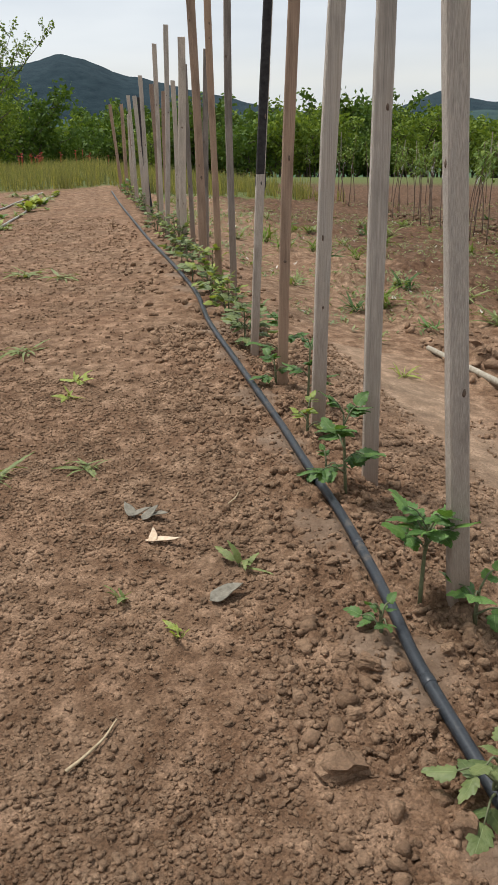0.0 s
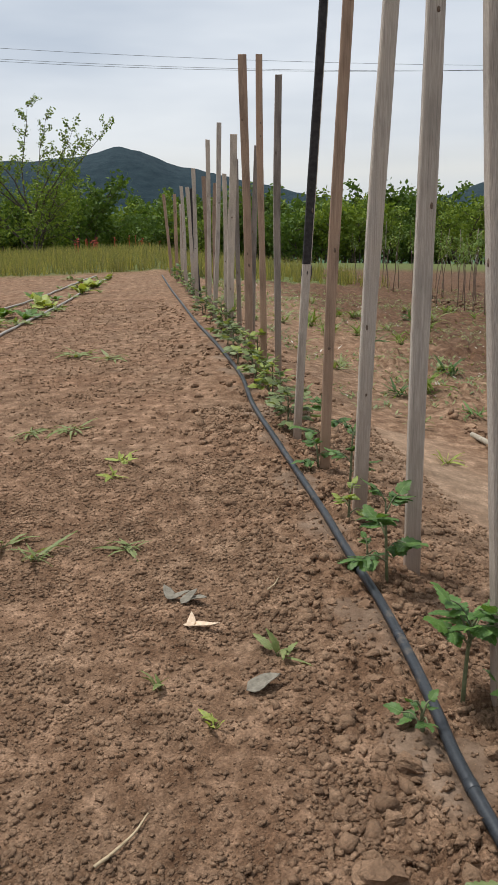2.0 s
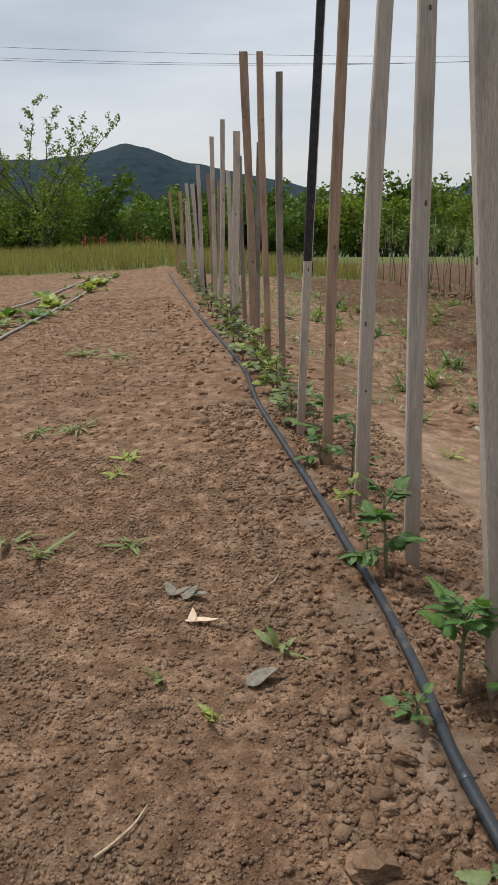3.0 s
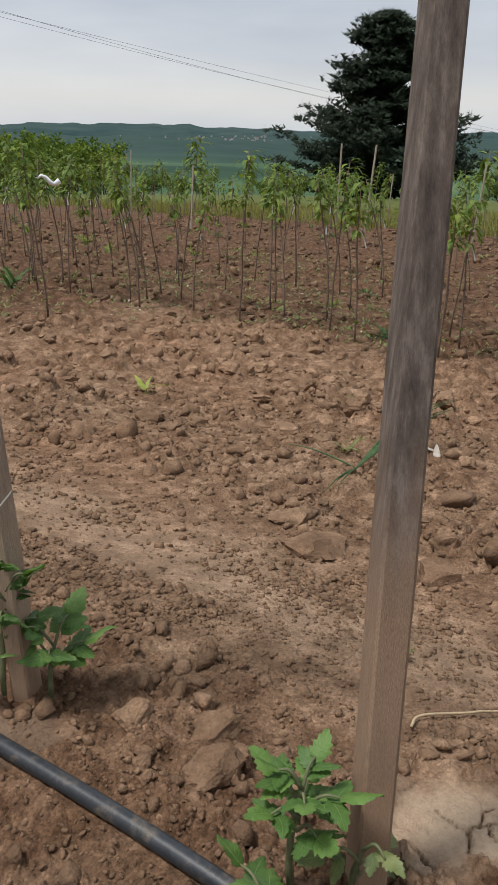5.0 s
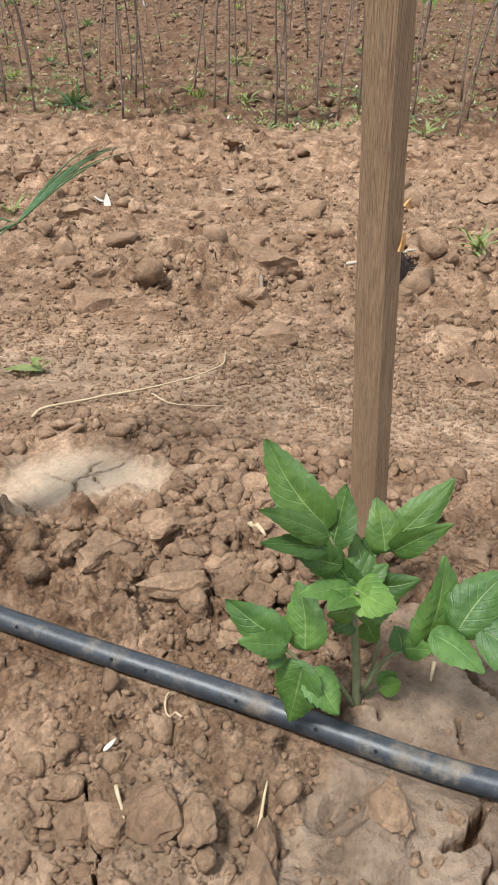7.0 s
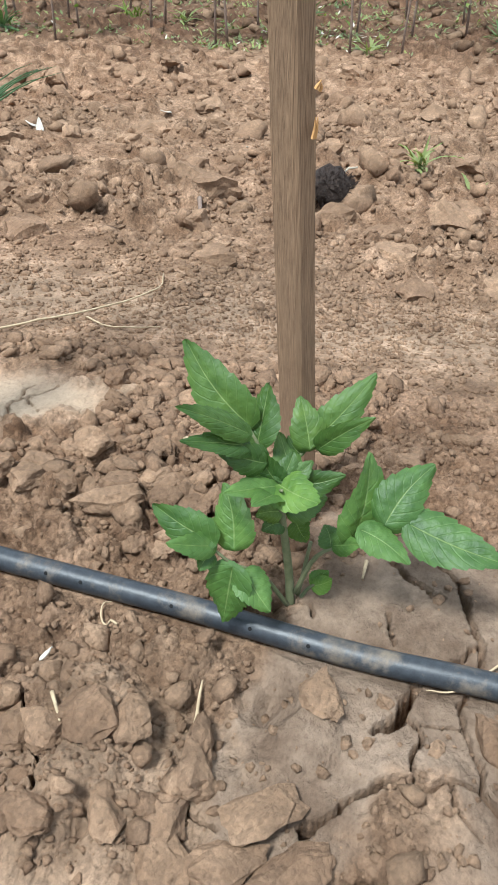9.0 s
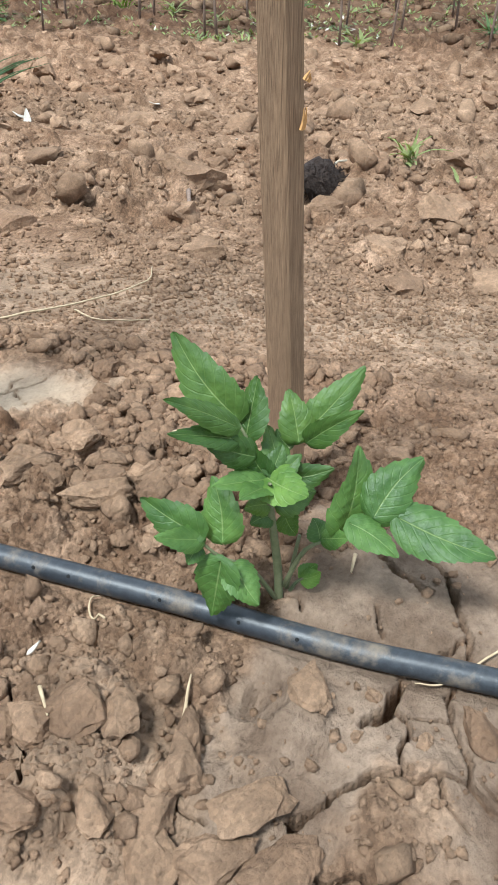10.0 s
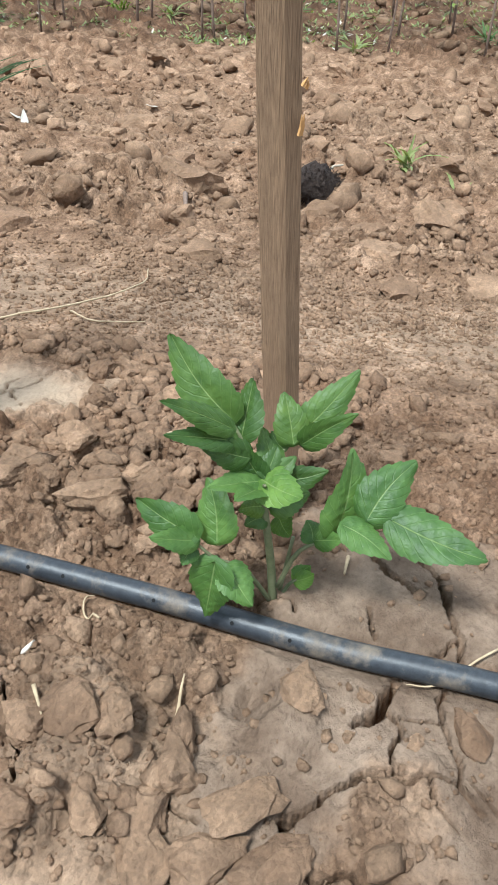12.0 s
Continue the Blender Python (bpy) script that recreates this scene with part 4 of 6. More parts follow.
HILL_AZ = [-180, -60, -35, -26, -22, -19.5, -17.3, -16, -14, -9, -3.6, 1.7, 3, 5.7, 7.2, 10, 15, 30, 180]
HILL_EL = [1.0, 2.0, 3.2, 3.5, 3.5, 3.9, 4.4, 4.2, 3.3, 2.2, 1.0, 0.15, 0.3, 1.2, 1.8, 1.1, 0.35, 0.2, 0.8]
hills("backdrop_hill", 2600, 500, lambda a: float(np.interp(a, HILL_AZ, HILL_EL)), M["wooded"], "dark wooded hill beyond the valley, tinted blue for haze")
hills("backdrop_far_hill", 3900, 300, lambda a: 1.0 * bump_at(a, 20.6, 2.7, 2.6) + 0.6 * bump_at(a, 19.6, 4.4, 2.6) + 0.1, M["blue_hill"], "distant hill on the horizon, coloured blue for haze", wobble=0.05)
hills("backdrop_ridge", 2000, 400, lambda a: 0.55 + 0.36 * bump_at(a, 31, 8, 3) + 0.14 * bump_at(a, 48, 14), M["ridge"], "low green ridge across the valley, tinted blue for haze", wobble=0.16)


def house(rng):
    top = empty("house", (0, 0, 0), "far village house with pale walls and a reddish roof", "house", "village houses")
    w, d, h = 5.0, 4.0, 4.6
    mesh_object("wall", [(sx * w, sy * d, z) for z in (-2, h) for sx, sy in ((-1, -1), (1, -1), (1, 1), (-1, 1))] + [(-w, 0, h + 3), (w, 0, h + 3)],
                [(0, 1, 5, 4), (1, 2, 6, 9, 5), (2, 3, 7, 6), (3, 0, 4, 8, 7)], M["plaster"], top)
    e = 0.5
    mesh_object("roof", [(-w - e, -d - e, h - 0.3), (w + e, -d - e, h - 0.3), (w + e, 0, h + 3.3), (-w - e, 0, h + 3.3), (w + e, d + e, h - 0.3), (-w - e, d + e, h - 0.3)],
                [(0, 1, 2, 3), (3, 2, 4, 5)], M["roof"], top)
    for wx in (-2.5, 2.5):
        mesh_object("window", [(wx - 0.7, -d - 0.05, 1.4), (wx + 0.7, -d - 0.05, 1.4), (wx + 0.7, -d - 0.05, 2.8), (wx - 0.7, -d - 0.05, 2.8)], [(0, 1, 2, 3)], M["metal"], top)
    return top


def village():
    rng = random.Random(77)
    first = house(rng)
    spots = [(rng.gauss(39, 4.2), rng.uniform(1250, 1950)) for _ in range(95)] + [(rng.gauss(5.2, 0.7), rng.uniform(1100, 1500)) for _ in range(12)]
    for k, (az, r) in enumerate(spots):
        x, y = r * math.sin(radians(az)), r * math.cos(radians(az))
        m = Matrix.Translation((x, y, float(terrain(np.array([x]), np.array([y]))[0]) + 1)) @ Matrix.Rotation(radians(rng.uniform(0, 360)), 4, "Z") @ Matrix.Scale(rng.uniform(0.35, 0.65), 4)
        if k == 0:
            first.matrix_basis = m
        else:
            copy_thing(first, m)


village()


def pylon(place, turn, height):
    top = empty("power_pole", place, "slender power pole with a V-braced crossarm and insulators", "power pole", "power line", rz=turn)
    s = Shape()
    s.tube([(0, 0, -1), (0, 0, height - 0.9)], [0.17, 0.11], 10)
    s.build("pole", M["pole"], top)
    s = Shape()
    s.tube([(-0.95, 0, height - 0.12), (0.95, 0, height + 0.12)], 0.05, 6)
    s.build("crossarm", M["metal"], top)
    for sx in (-1, 1):
        s = Shape()
        s.tube([(0, 0, height - 0.95), (sx * 0.55, 0, height + 0.07 * sx)], 0.04, 6)
        s.build("brace", M["metal"], top)
    for k in (-0.92, 0.0, 0.92):
        s = Shape()
        s.tube([(k, 0, height + 0.12 * k), (k, 0, height + 0.1 + 0.12 * k), (k, 0, height + 0.22 + 0.12 * k), (k, 0, height + 0.36 + 0.12 * k)], [0.05, 0.09, 0.06, 0.09], 8)
        s.build("insulator", M["metal"], top)
    return top


POLES = [(14.9, 40.8), (78.0, 44.0)]
POLE_TOP = 6.9


def power_line():
    (x0, y0), (x1, y1) = POLES
    dx, dy = x1 - x0, y1 - y0
    n = math.hypot(dx, dy)
    dx, dy = dx / n, dy / n
    turn = -0.75
    ends = [(-46.0, 27.0, 10.6), (x0, y0, POLE_TOP), (x1, y1, 0.9)]
    for x, y, zt in ends:
        zg = float(terrain(np.array([x]), np.array([y]))[0])
        pylon((x, y, zg), turn, zt - zg - 0.2)
    for k in (-0.92, 0.0, 0.92):
        ox, oy = math.cos(turn) * k, math.sin(turn) * k
        s = Shape()
        for (ax, ay, az_), (bx, by, bz), sag in zip(ends, ends[1:], (5.6, 2.4)):
            s.tube([(ax + ox + (bx - ax) * t, ay + oy + (by - ay) * t, az_ + (bz - az_) * t + 0.25 + 0.12 * k - (sag + 1.5 * k) * t * (1 - t) - (0.45 if k > -0.5 else 0) * (1 - t * 0.5)) for t in (i / 24 for i in range(25))], 0.007, 5)
        tagged(s.build("power_cable", M["metal"]), "thin dark overhead power cable", "cable", "power line")


power_line()


# ---- trees ----
def leaf_clump(s, c, r, n, rng, size, flat=1.0):
    for _ in range(n):
        d = Vector((rng.gauss(0, 1), rng.gauss(0, 1), rng.gauss(0, flat)))
        d = d.normalized() * (r * rng.random() ** 0.45)
        p = c + d
        a = Vector((rng.gauss(0, 1), rng.gauss(0, 1), rng.gauss(-0.2, 0.7))).normalized()
        b = a.orthogonal().normalized()
        b = (b * math.cos(rng.random() * 6) + a.cross(b) * math.sin(rng.random() * 6)).normalized()
        l = size * rng.uniform(0.7, 1.3)
        s.add([p, p + a * l * 0.5 + b * l * 0.30, p + a * l, p + a * l * 0.5 - b * l * 0.30], [(0, 1, 2, 3)])


def limb_path(p, d, length, rng, bends=5, droop=0.0, up=0.0):
    pts = [Vector(p)]
    d = Vector(d).normalized()
    for k in range(bends):
        d = (d + Vector((rng.gauss(0, .14), rng.gauss(0, .14), rng.gauss(0, .10) + up - droop))).normalized()
        pts.append(pts[-1] + d * length / bends)
    return pts


def broad_tree(name, seed, height, spread, leaf, leaf_size, leaves, place, label, bare_tops=0, bushy=True):
    rng = random.Random(seed)
    top = empty(name, place, label, "tree" if name == "tree" else "bush")
    tr, cr = Shape(), Shape()
    stems = 4 if bushy else 1
    clumps = []
    for k in range(stems):
        a = 6.28 * k / stems + rng.uniform(-0.5, 0.5)
        base = Vector((0.12 * math.cos(a), 0.12 * math.sin(a), -0.1)) if bushy else Vector((0, 0, -0.1))
        main = limb_path(base, (0.35 * math.cos(a), 0.35 * math.sin(a), 1), height * rng.uniform(0.6, 0.85), rng, 6)
        r0 = 0.022 * height / (1.5 if bushy else 0.9)
        tr.tube(main, [r0 * (1 - 0.75 * i / 6) for i in range(7)], 6)
        for i in range(2, 7):
            for _ in range(2 if bushy else 4):
                b = rng.uniform(0, 6.28)
                ln = spread * rng.uniform(0.45, 0.8) * (1.15 - 0.09 * i)
                br = limb_path(main[i], (math.cos(b), math.sin(b), rng.uniform(0.1, 0.9)), ln, rng, 4, 0, 0.06)
                tr.tube(br, [r0 * 0.35 * (1 - 0.8 * q / 4) for q in range(5)], 5)
                clumps += [br[2], br[3], br[4], br[4] + Vector((0, 0, 0.1))]
            clumps.append(main[i])
    if bushy:
        for _ in range(24):
            a, q = rng.uniform(0, 6.28), rng.random() ** 0.5
            clumps.append(Vector((math.cos(a) * spread * 0.75 * q, math.sin(a) * spread * 0.75 * q, rng.uniform(0.15, 0.7) * height)))
    per = max(3, leaves // len(clumps))
    for c in clumps:
        leaf_clump(cr, c, 0.17 * spread * rng.uniform(0.6, 1.3), int(per * rng.uniform(0.5, 1.5)), rng, leaf_size)
    for k in range(bare_tops):
        a = 6.28 * k / bare_tops + rng.uniform(-0.3, 0.3)
        br = limb_path((0.2 * math.cos(a), 0.2 * math.sin(a), height * 0.45), (0.75 * math.cos(a), 0.75 * math.sin(a), 1.0), height * rng.uniform(0.85, 1.2), rng, 7, 0, 0.05)
        tr.tube(br, [0.035 * (1 - 0.85 * q / 7) for q in range(8)], 5)
        for q in range(3, 8):
            for _ in range(2):
                b = rng.uniform(0, 6.28)
                tw = limb_path(br[q], (0.6 * math.cos(b), 0.6 * math.sin(b), 0.7), 0.5, rng, 3)
                tr.tube(tw, [0.012, 0.010, 0.007, 0.004], 4)
                for w in tw[1:]:
                    leaf_clump(cr, w, 0.11, 13, rng, leaf_size * 0.85)
    tr.build("trunk", M["bark"], top, "dark bare trunk and limbs")
    cr.build("crown", M[leaf], top)
    return top


def polar(az, r):
    return r * math.sin(radians(az)), r * math.cos(radians(az))


def on_land(x, y, sink=0.0):
    return Vector((x, y, ground_z(x, y) - sink))


def hedge():
    rng = random.Random(11)
    kinds = [broad_tree("tree", 201, 2.9, 1.7, "tree_leaf", 0.16, 2600, on_land(*polar(-6, 43)), "leafy green young tree in the hedgerow"),
             broad_tree("tree", 202, 2.5, 1.5, "light_leaf", 0.15, 2400, on_land(*polar(-1, 42)), "light green leafy tree in the hedgerow"),
             broad_tree("tree", 203, 2.2, 1.9, "tree_leaf", 0.17, 2600, on_land(*polar(4, 44)), "dense dark green bush in the hedgerow"),
             broad_tree("tree", 204, 3.3, 1.2, "light_leaf", 0.14, 2200, on_land(*polar(-11, 41)), "slim light green tree in the hedgerow")]
    for az in np.arange(-34, 30, 1.25):
        for depth in (0, 1):
            k = rng.choice(kinds)
            a, r = az + rng.uniform(-0.6, 0.6), rng.uniform(39, 45) + 7 * depth + max(0, az) * 0.25
            s = rng.uniform(0.85, 1.4) * (1.1 if az < 14 else 0.95) * (1.3 if depth else 1)
            m = Matrix.Translation(on_land(*polar(a, r))) @ Matrix.Rotation(rng.uniform(0, 6.28), 4, "Z") @ Matrix.Scale(s, 4)
            ob = copy_thing(k, m)
    for az in np.arange(30, 75, 2.6):
        a, r = az + rng.uniform(-1, 1), rng.uniform(34, 42)
        m = Matrix.Translation(on_land(*polar(a, r))) @ Matrix.Rotation(rng.uniform(0, 6.28), 4, "Z") @ Matrix.Scale(rng.uniform(0.28, 0.45), 4)
        copy_thing(kinds[2], m)


hedge()
broad_tree("tree", 301, 3.4, 2.4, "light_leaf", 0.11, 4400, on_land(*polar(-22.5, 30)), "spreading fruit tree with sparse upright upper branches", bare_tops=8)
broad_tree("tree", 302, 2.6, 2.0, "light_leaf", 0.12, 4200, on_land(*polar(-27, 32)), "leafy green bush beside the fruit tree", bare_tops=4)
broad_tree("tree", 303, 4.3, 0.8, "light_leaf", 0.13, 1500, on_land(*polar(-1.7, 45)), "tall thin tree with a leafy tip", bushy=False)


def conifer(seed, place, height, radius, mat, label, spruce=False):
    """Tiers of limbs with clumps of needles towards their ends, and gaps of sky between the tiers."""
    rng = random.Random(seed)
    top = empty("conifer", place, label, "tree")
    tr, cr = Shape(), Shape()
    tr.tube([(0, 0, -0.4), (0.05, 0, height * 0.5), (0, 0.05, height)], [0.035 * height * 0.55, 0.02 * height * 0.5, 0.02], 8)
    levels = 21 if spruce else 15
    for i in range(levels):
        t = i / (levels - 1)
        z = height * (0.04 + 0.95 * t)
        reach = radius * ((1 - t) ** 0.85 if spruce else (1 - t) ** 0.62 * (0.86 + 0.14 * math.cos(5 * t))) + 0.18
        n = 9 if spruce else 12
        for k in range(n):
            a = 6.28 * k / n + rng.uniform(-0.35, 0.35) + 2.4 * i
            ln = reach * rng.uniform(0.62, 1.15)
            br = limb_path((0, 0, z), (math.cos(a), math.sin(a), -0.10 if spruce else 0.16), ln, rng, 6, 0.05 if spruce else -0.01, 0.04)
            tr.tube(br, [0.035, 0.03, 0.024, 0.018, 0.012, 0.008, 0.004], 4)
            for q in range(1, 7):
                for _ in range(int((5 if spruce else 4) + 1.6 * q)):
                    c = br[q] + (br[q - 1] - br[q]) * rng.random() + Vector((rng.gauss(0, .05 + .035 * q), rng.gauss(0, .05 + .035 * q), rng.gauss(0, .05)))
                    for _ in range(5 if spruce else 9):
                        p = c + Vector((rng.gauss(0, .05), rng.gauss(0, .05), rng.gauss(0, .04)))
                        d = Vector((rng.gauss(0, 1), rng.gauss(0, 1), -1.5 if spruce else rng.gauss(0.9, 0.6))).normalized()
                        l = rng.uniform(0.22, 0.60) if spruce else rng.uniform(0.14, 0.34)
                        b = d.orthogonal().normalized() * 0.05
                        cr.add([p - b, p + b, p + d * l], [(0, 1, 2)])
    tr.build("trunk", M["bark"], top)
    cr.build("crown", M[mat], top)


conifer(401, on_land(*polar(48.9, 38), 0.3), 7.6, 5.3, "needle", "dense dark pine tree with a broad irregular crown")
conifer(402, on_land(*polar(61.8, 41), 0.3), 11.0, 3.9, "blue_needle", "tall spruce with drooping grey-green branches", spruce=True)


# ---- soil clods ----
def ico(level):
    bm = bmesh.new()
    bmesh.ops.create_icosphere(bm, subdivisions=level, radius=1.0)
    v = np.array([tuple(p.co) for p in bm.verts])
    f = np.array([[p.index for p in q.verts] for q in bm.faces])
    bm.free()
    return v, f


CUBE_V = np.array([(x, y, z) for z in (-.6, .6) for x, y in ((-.6, -.6), (.6, -.6), (.6, .6), (-.6, .6))]) * 1.15
CUBE_F = np.array([(0, 2, 1), (0, 3, 2), (4, 5, 6), (4, 6, 7), (0, 1, 5), (0, 5, 4), (1, 2, 6), (1, 6, 5), (2, 3, 7), (2, 7, 6), (3, 0, 4), (3, 4, 7)])


def crumbs(name, xs, ys, radii, level, seed, label, mat="clod"):
    """Many loose crumbs of soil in one mesh."""
    rs = np.random.RandomState(seed)
    v, f = ico(level) if level else (CUBE_V, CUBE_F)
    n = len(xs)
    z = terrain(xs, ys) + relief(xs, ys)
    stretch = rs.uniform(0.7, 1.35, (n, 1, 3)) * np.array([1, 1, 0.75])
    jag = 1 + rs.uniform(-0.38, 0.38, (n, len(v), 1)) + (rs.uniform(-0.25, 0.25, (n, len(v), 1)) if not level else 0)
    a = rs.uniform(0, 6.283, n)
    pts = v[None] * stretch * jag
    if level:
        # broken faces make them blocky
        for _ in range(7):
            d = rs.normal(0, 1, (n, 1, 3))
            d /= np.linalg.norm(d, axis=2, keepdims=True)
            over = np.clip((pts * d).sum(2, keepdims=True) - rs.uniform(0.35, 0.8, (n, 1, 1)), 0, None)
            pts = pts - d * over * 0.95
        pts = pts * 1.15
    pts = pts * radii[:, None, None]
    tilt = rs.uniform(-0.5, 0.5, (n, 1))
    pts[:, :, 2] += tilt * pts[:, :, 0]
    c, s = np.cos(a)[:, None], np.sin(a)[:, None]
    px, py = pts[:, :, 0] * c - pts[:, :, 1] * s, pts[:, :, 0] * s + pts[:, :, 1] * c
    co = np.stack([px + xs[:, None], py + ys[:, None], pts[:, :, 2] + (z + 0.2 * radii)[:, None]], 2).reshape(-1, 3)
    tri = (f[None] + (np.arange(n) * len(v))[:, None, None]).reshape(-1, 3)
    me = bpy.data.meshes.new(name)
    me.vertices.add(len(co))
    me.vertices.foreach_set("co", co.astype(np.float32).ravel())
    me.loops.add(tri.size)
    me.loops.foreach_set("vertex_index", tri.ravel().astype(np.int32))
    me.polygons.add(len(tri))
    me.polygons.foreach_set("loop_start", np.arange(0, tri.size, 3, dtype=np.int32))
    me.update(calc_edges=True)
    me.materials.append(M[mat])
    return tagged(new(name, me), label, "soil", kind="stuff")


def sprinkle(rs, n, u0, u1, y0, y1, bare=0.85, lean=1.0):
    """Places in a strip along the row, thinner on the silt and the crust."""
    y = y0 + (y1 - y0) * rs.random_sample(n) ** lean
    u = u0 + (u1 - u0) * rs.random_sample(n)
    x = row_x(y) + u / 0.965
    z = zones(x, y)
    clump = np.clip(0.62 + 1.1 * fbm(x * 5, y * 5, 500, 3), 0.3, 1)
    dry = np.hypot(x - 1.13, y - 0.365) > 0.125
    clear = dry & (np.abs(x - np.interp(y, HOSE_Y, HOSE_X)) > 0.021)
    keep = clear & (rs.random_sample(n) < clump * (1 - np.maximum(np.where(z[4] > 0.3, 0.96, 0), bare * z[5])))
    return x[keep], y[keep]


def soil_scatter():
    rs = np.random.RandomState(42)
    strips = [("small", 42000, -0.42, 0.9, -0.55, 1.1, 0.0012, 0.0062, 1, 3.0), ("fine", 60000, -1.5, -0.3, 0.75, 3.2, 0.0014, 0.0070, 0, 3.4),
              ("small", 22000, -0.42, 0.45, 1.0, 4.0, 0.002, 0.009, 0, 2.8), ("small", 34000, 0.6, 3.0, -0.6, 3.0, 0.002, 0.011, 0, 3.0),
              ("medium", 1300, -0.40, 0.32, -0.55, 0.9, 0.006, 0.018, 1, 2.2), ("medium", 1500, -0.40, 0.3, 0.8, 3.6, 0.007, 0.021, 1, 2.2),
              ("medium", 700, -1.8, -0.3, 0.8, 4.5, 0.004, 0.011, 1, 2.6), ("medium", 2700, 0.95, 3.9, -1.2, 5.0, 0.008, 0.030, 1, 2.2),
              ("fine", 7000, 0.35, 1.05, -0.3, 2.2, 0.0016, 0.0062, 0, 2.8), ("large", 460, 1.0, 3.8, -0.8, 5.2, 0.025, 0.050, 2, 2.2), ("medium", 1000, -0.5, 0.4, 3.5, 9.0, 0.010, 0.03, 1, 2.2),
              ("small", 22000, -3.0, -0.4, 3.0, 9.5, 0.003, 0.012, 0, 3.4), ("dark", 15000, 3.9, 13.0, -2.0, 14.0, 0.008, 0.045, 0, 2.6), ("medium", 1400, -0.02, 0.36, -0.1, 0.5, 0.005, 0.019, 1, 1.7)]
    for k, (kind, n, u0, u1, y0, y1, r0, r1, level, power) in enumerate(strips):
        x, y = sprinkle(rs, n, u0, u1, y0, y1, 0.84 if kind in ("small", "fine") else 0.97, 1.25)
        r = r0 + (r1 - r0) * rs.random_sample(len(x)) ** power
        clear = np.abs(x - np.interp(y, HOSE_Y, HOSE_X)) > 1.2 * r + 0.015
        x, y, r = x[clear], y[clear], r[clear]
        crumbs("soil_crumbs", x, y, r, level, 60 + k, "loose %s crumbs of dry reddish-brown soil" % kind, "dark_clod" if kind == "dark" else "clod")



soil_scatter()


def clod_mesh(seed, level=3, mat="clod_solo"):
    """One weathered lump of clay: rounded blocky body, broken faces, pits."""
    v, f = ico(level)
    rng = random.Random(seed)
    cuts = []
    for _ in range(14):
        d = Vector((rng.gauss(0, 1), rng.gauss(0, 1), rng.gauss(0, 0.8))).normalized()
        cuts.append((d, rng.uniform(0.5, 0.85)))
    out = []
    for p in v:
        p = Vector(p)
        for d, h in cuts:
            over = p.dot(d) - h
            if over > 0:
                p = p - d * over * 0.9
        n1 = noise.noise(p * 2.0 + Vector((seed, 0, 0)))
        n2 = abs(noise.noise(p * 4.5 + Vector((0, seed, 0))))
        n3 = noise.noise(p * 11.0 + Vector((0, 0, seed)))
        p = p * (1.08 + 0.26 * n1 - 0.24 * n2 + 0.12 * n3 + 0.06 * noise.noise(p * 23.0))
        out.append((p.x, p.y, p.z * 0.72))
    me = bpy.data.meshes.new("soil_clod")
    me.from_pydata(out, [], [tuple(int(i) for i in q) for q in f])
    me.materials.append(M[mat])
    return me


def solo_material(base):
    m = M[base].copy()
    nt = m.node_tree
    for n in list(nt.nodes):
        if n.bl_idname == "ShaderNodeValToRGB" and n.inputs["Fac"].is_linked and n.inputs["Fac"].links[0].from_socket.name == "Random Per Island":
            info = nt.nodes.new("ShaderNodeObjectInfo")
            nt.links.new(info.outputs["Random"], n.inputs["Fac"])
    return m


M["clod_solo"], M["pale_solo"] = solo_material("clod"), solo_material("pale_clod")


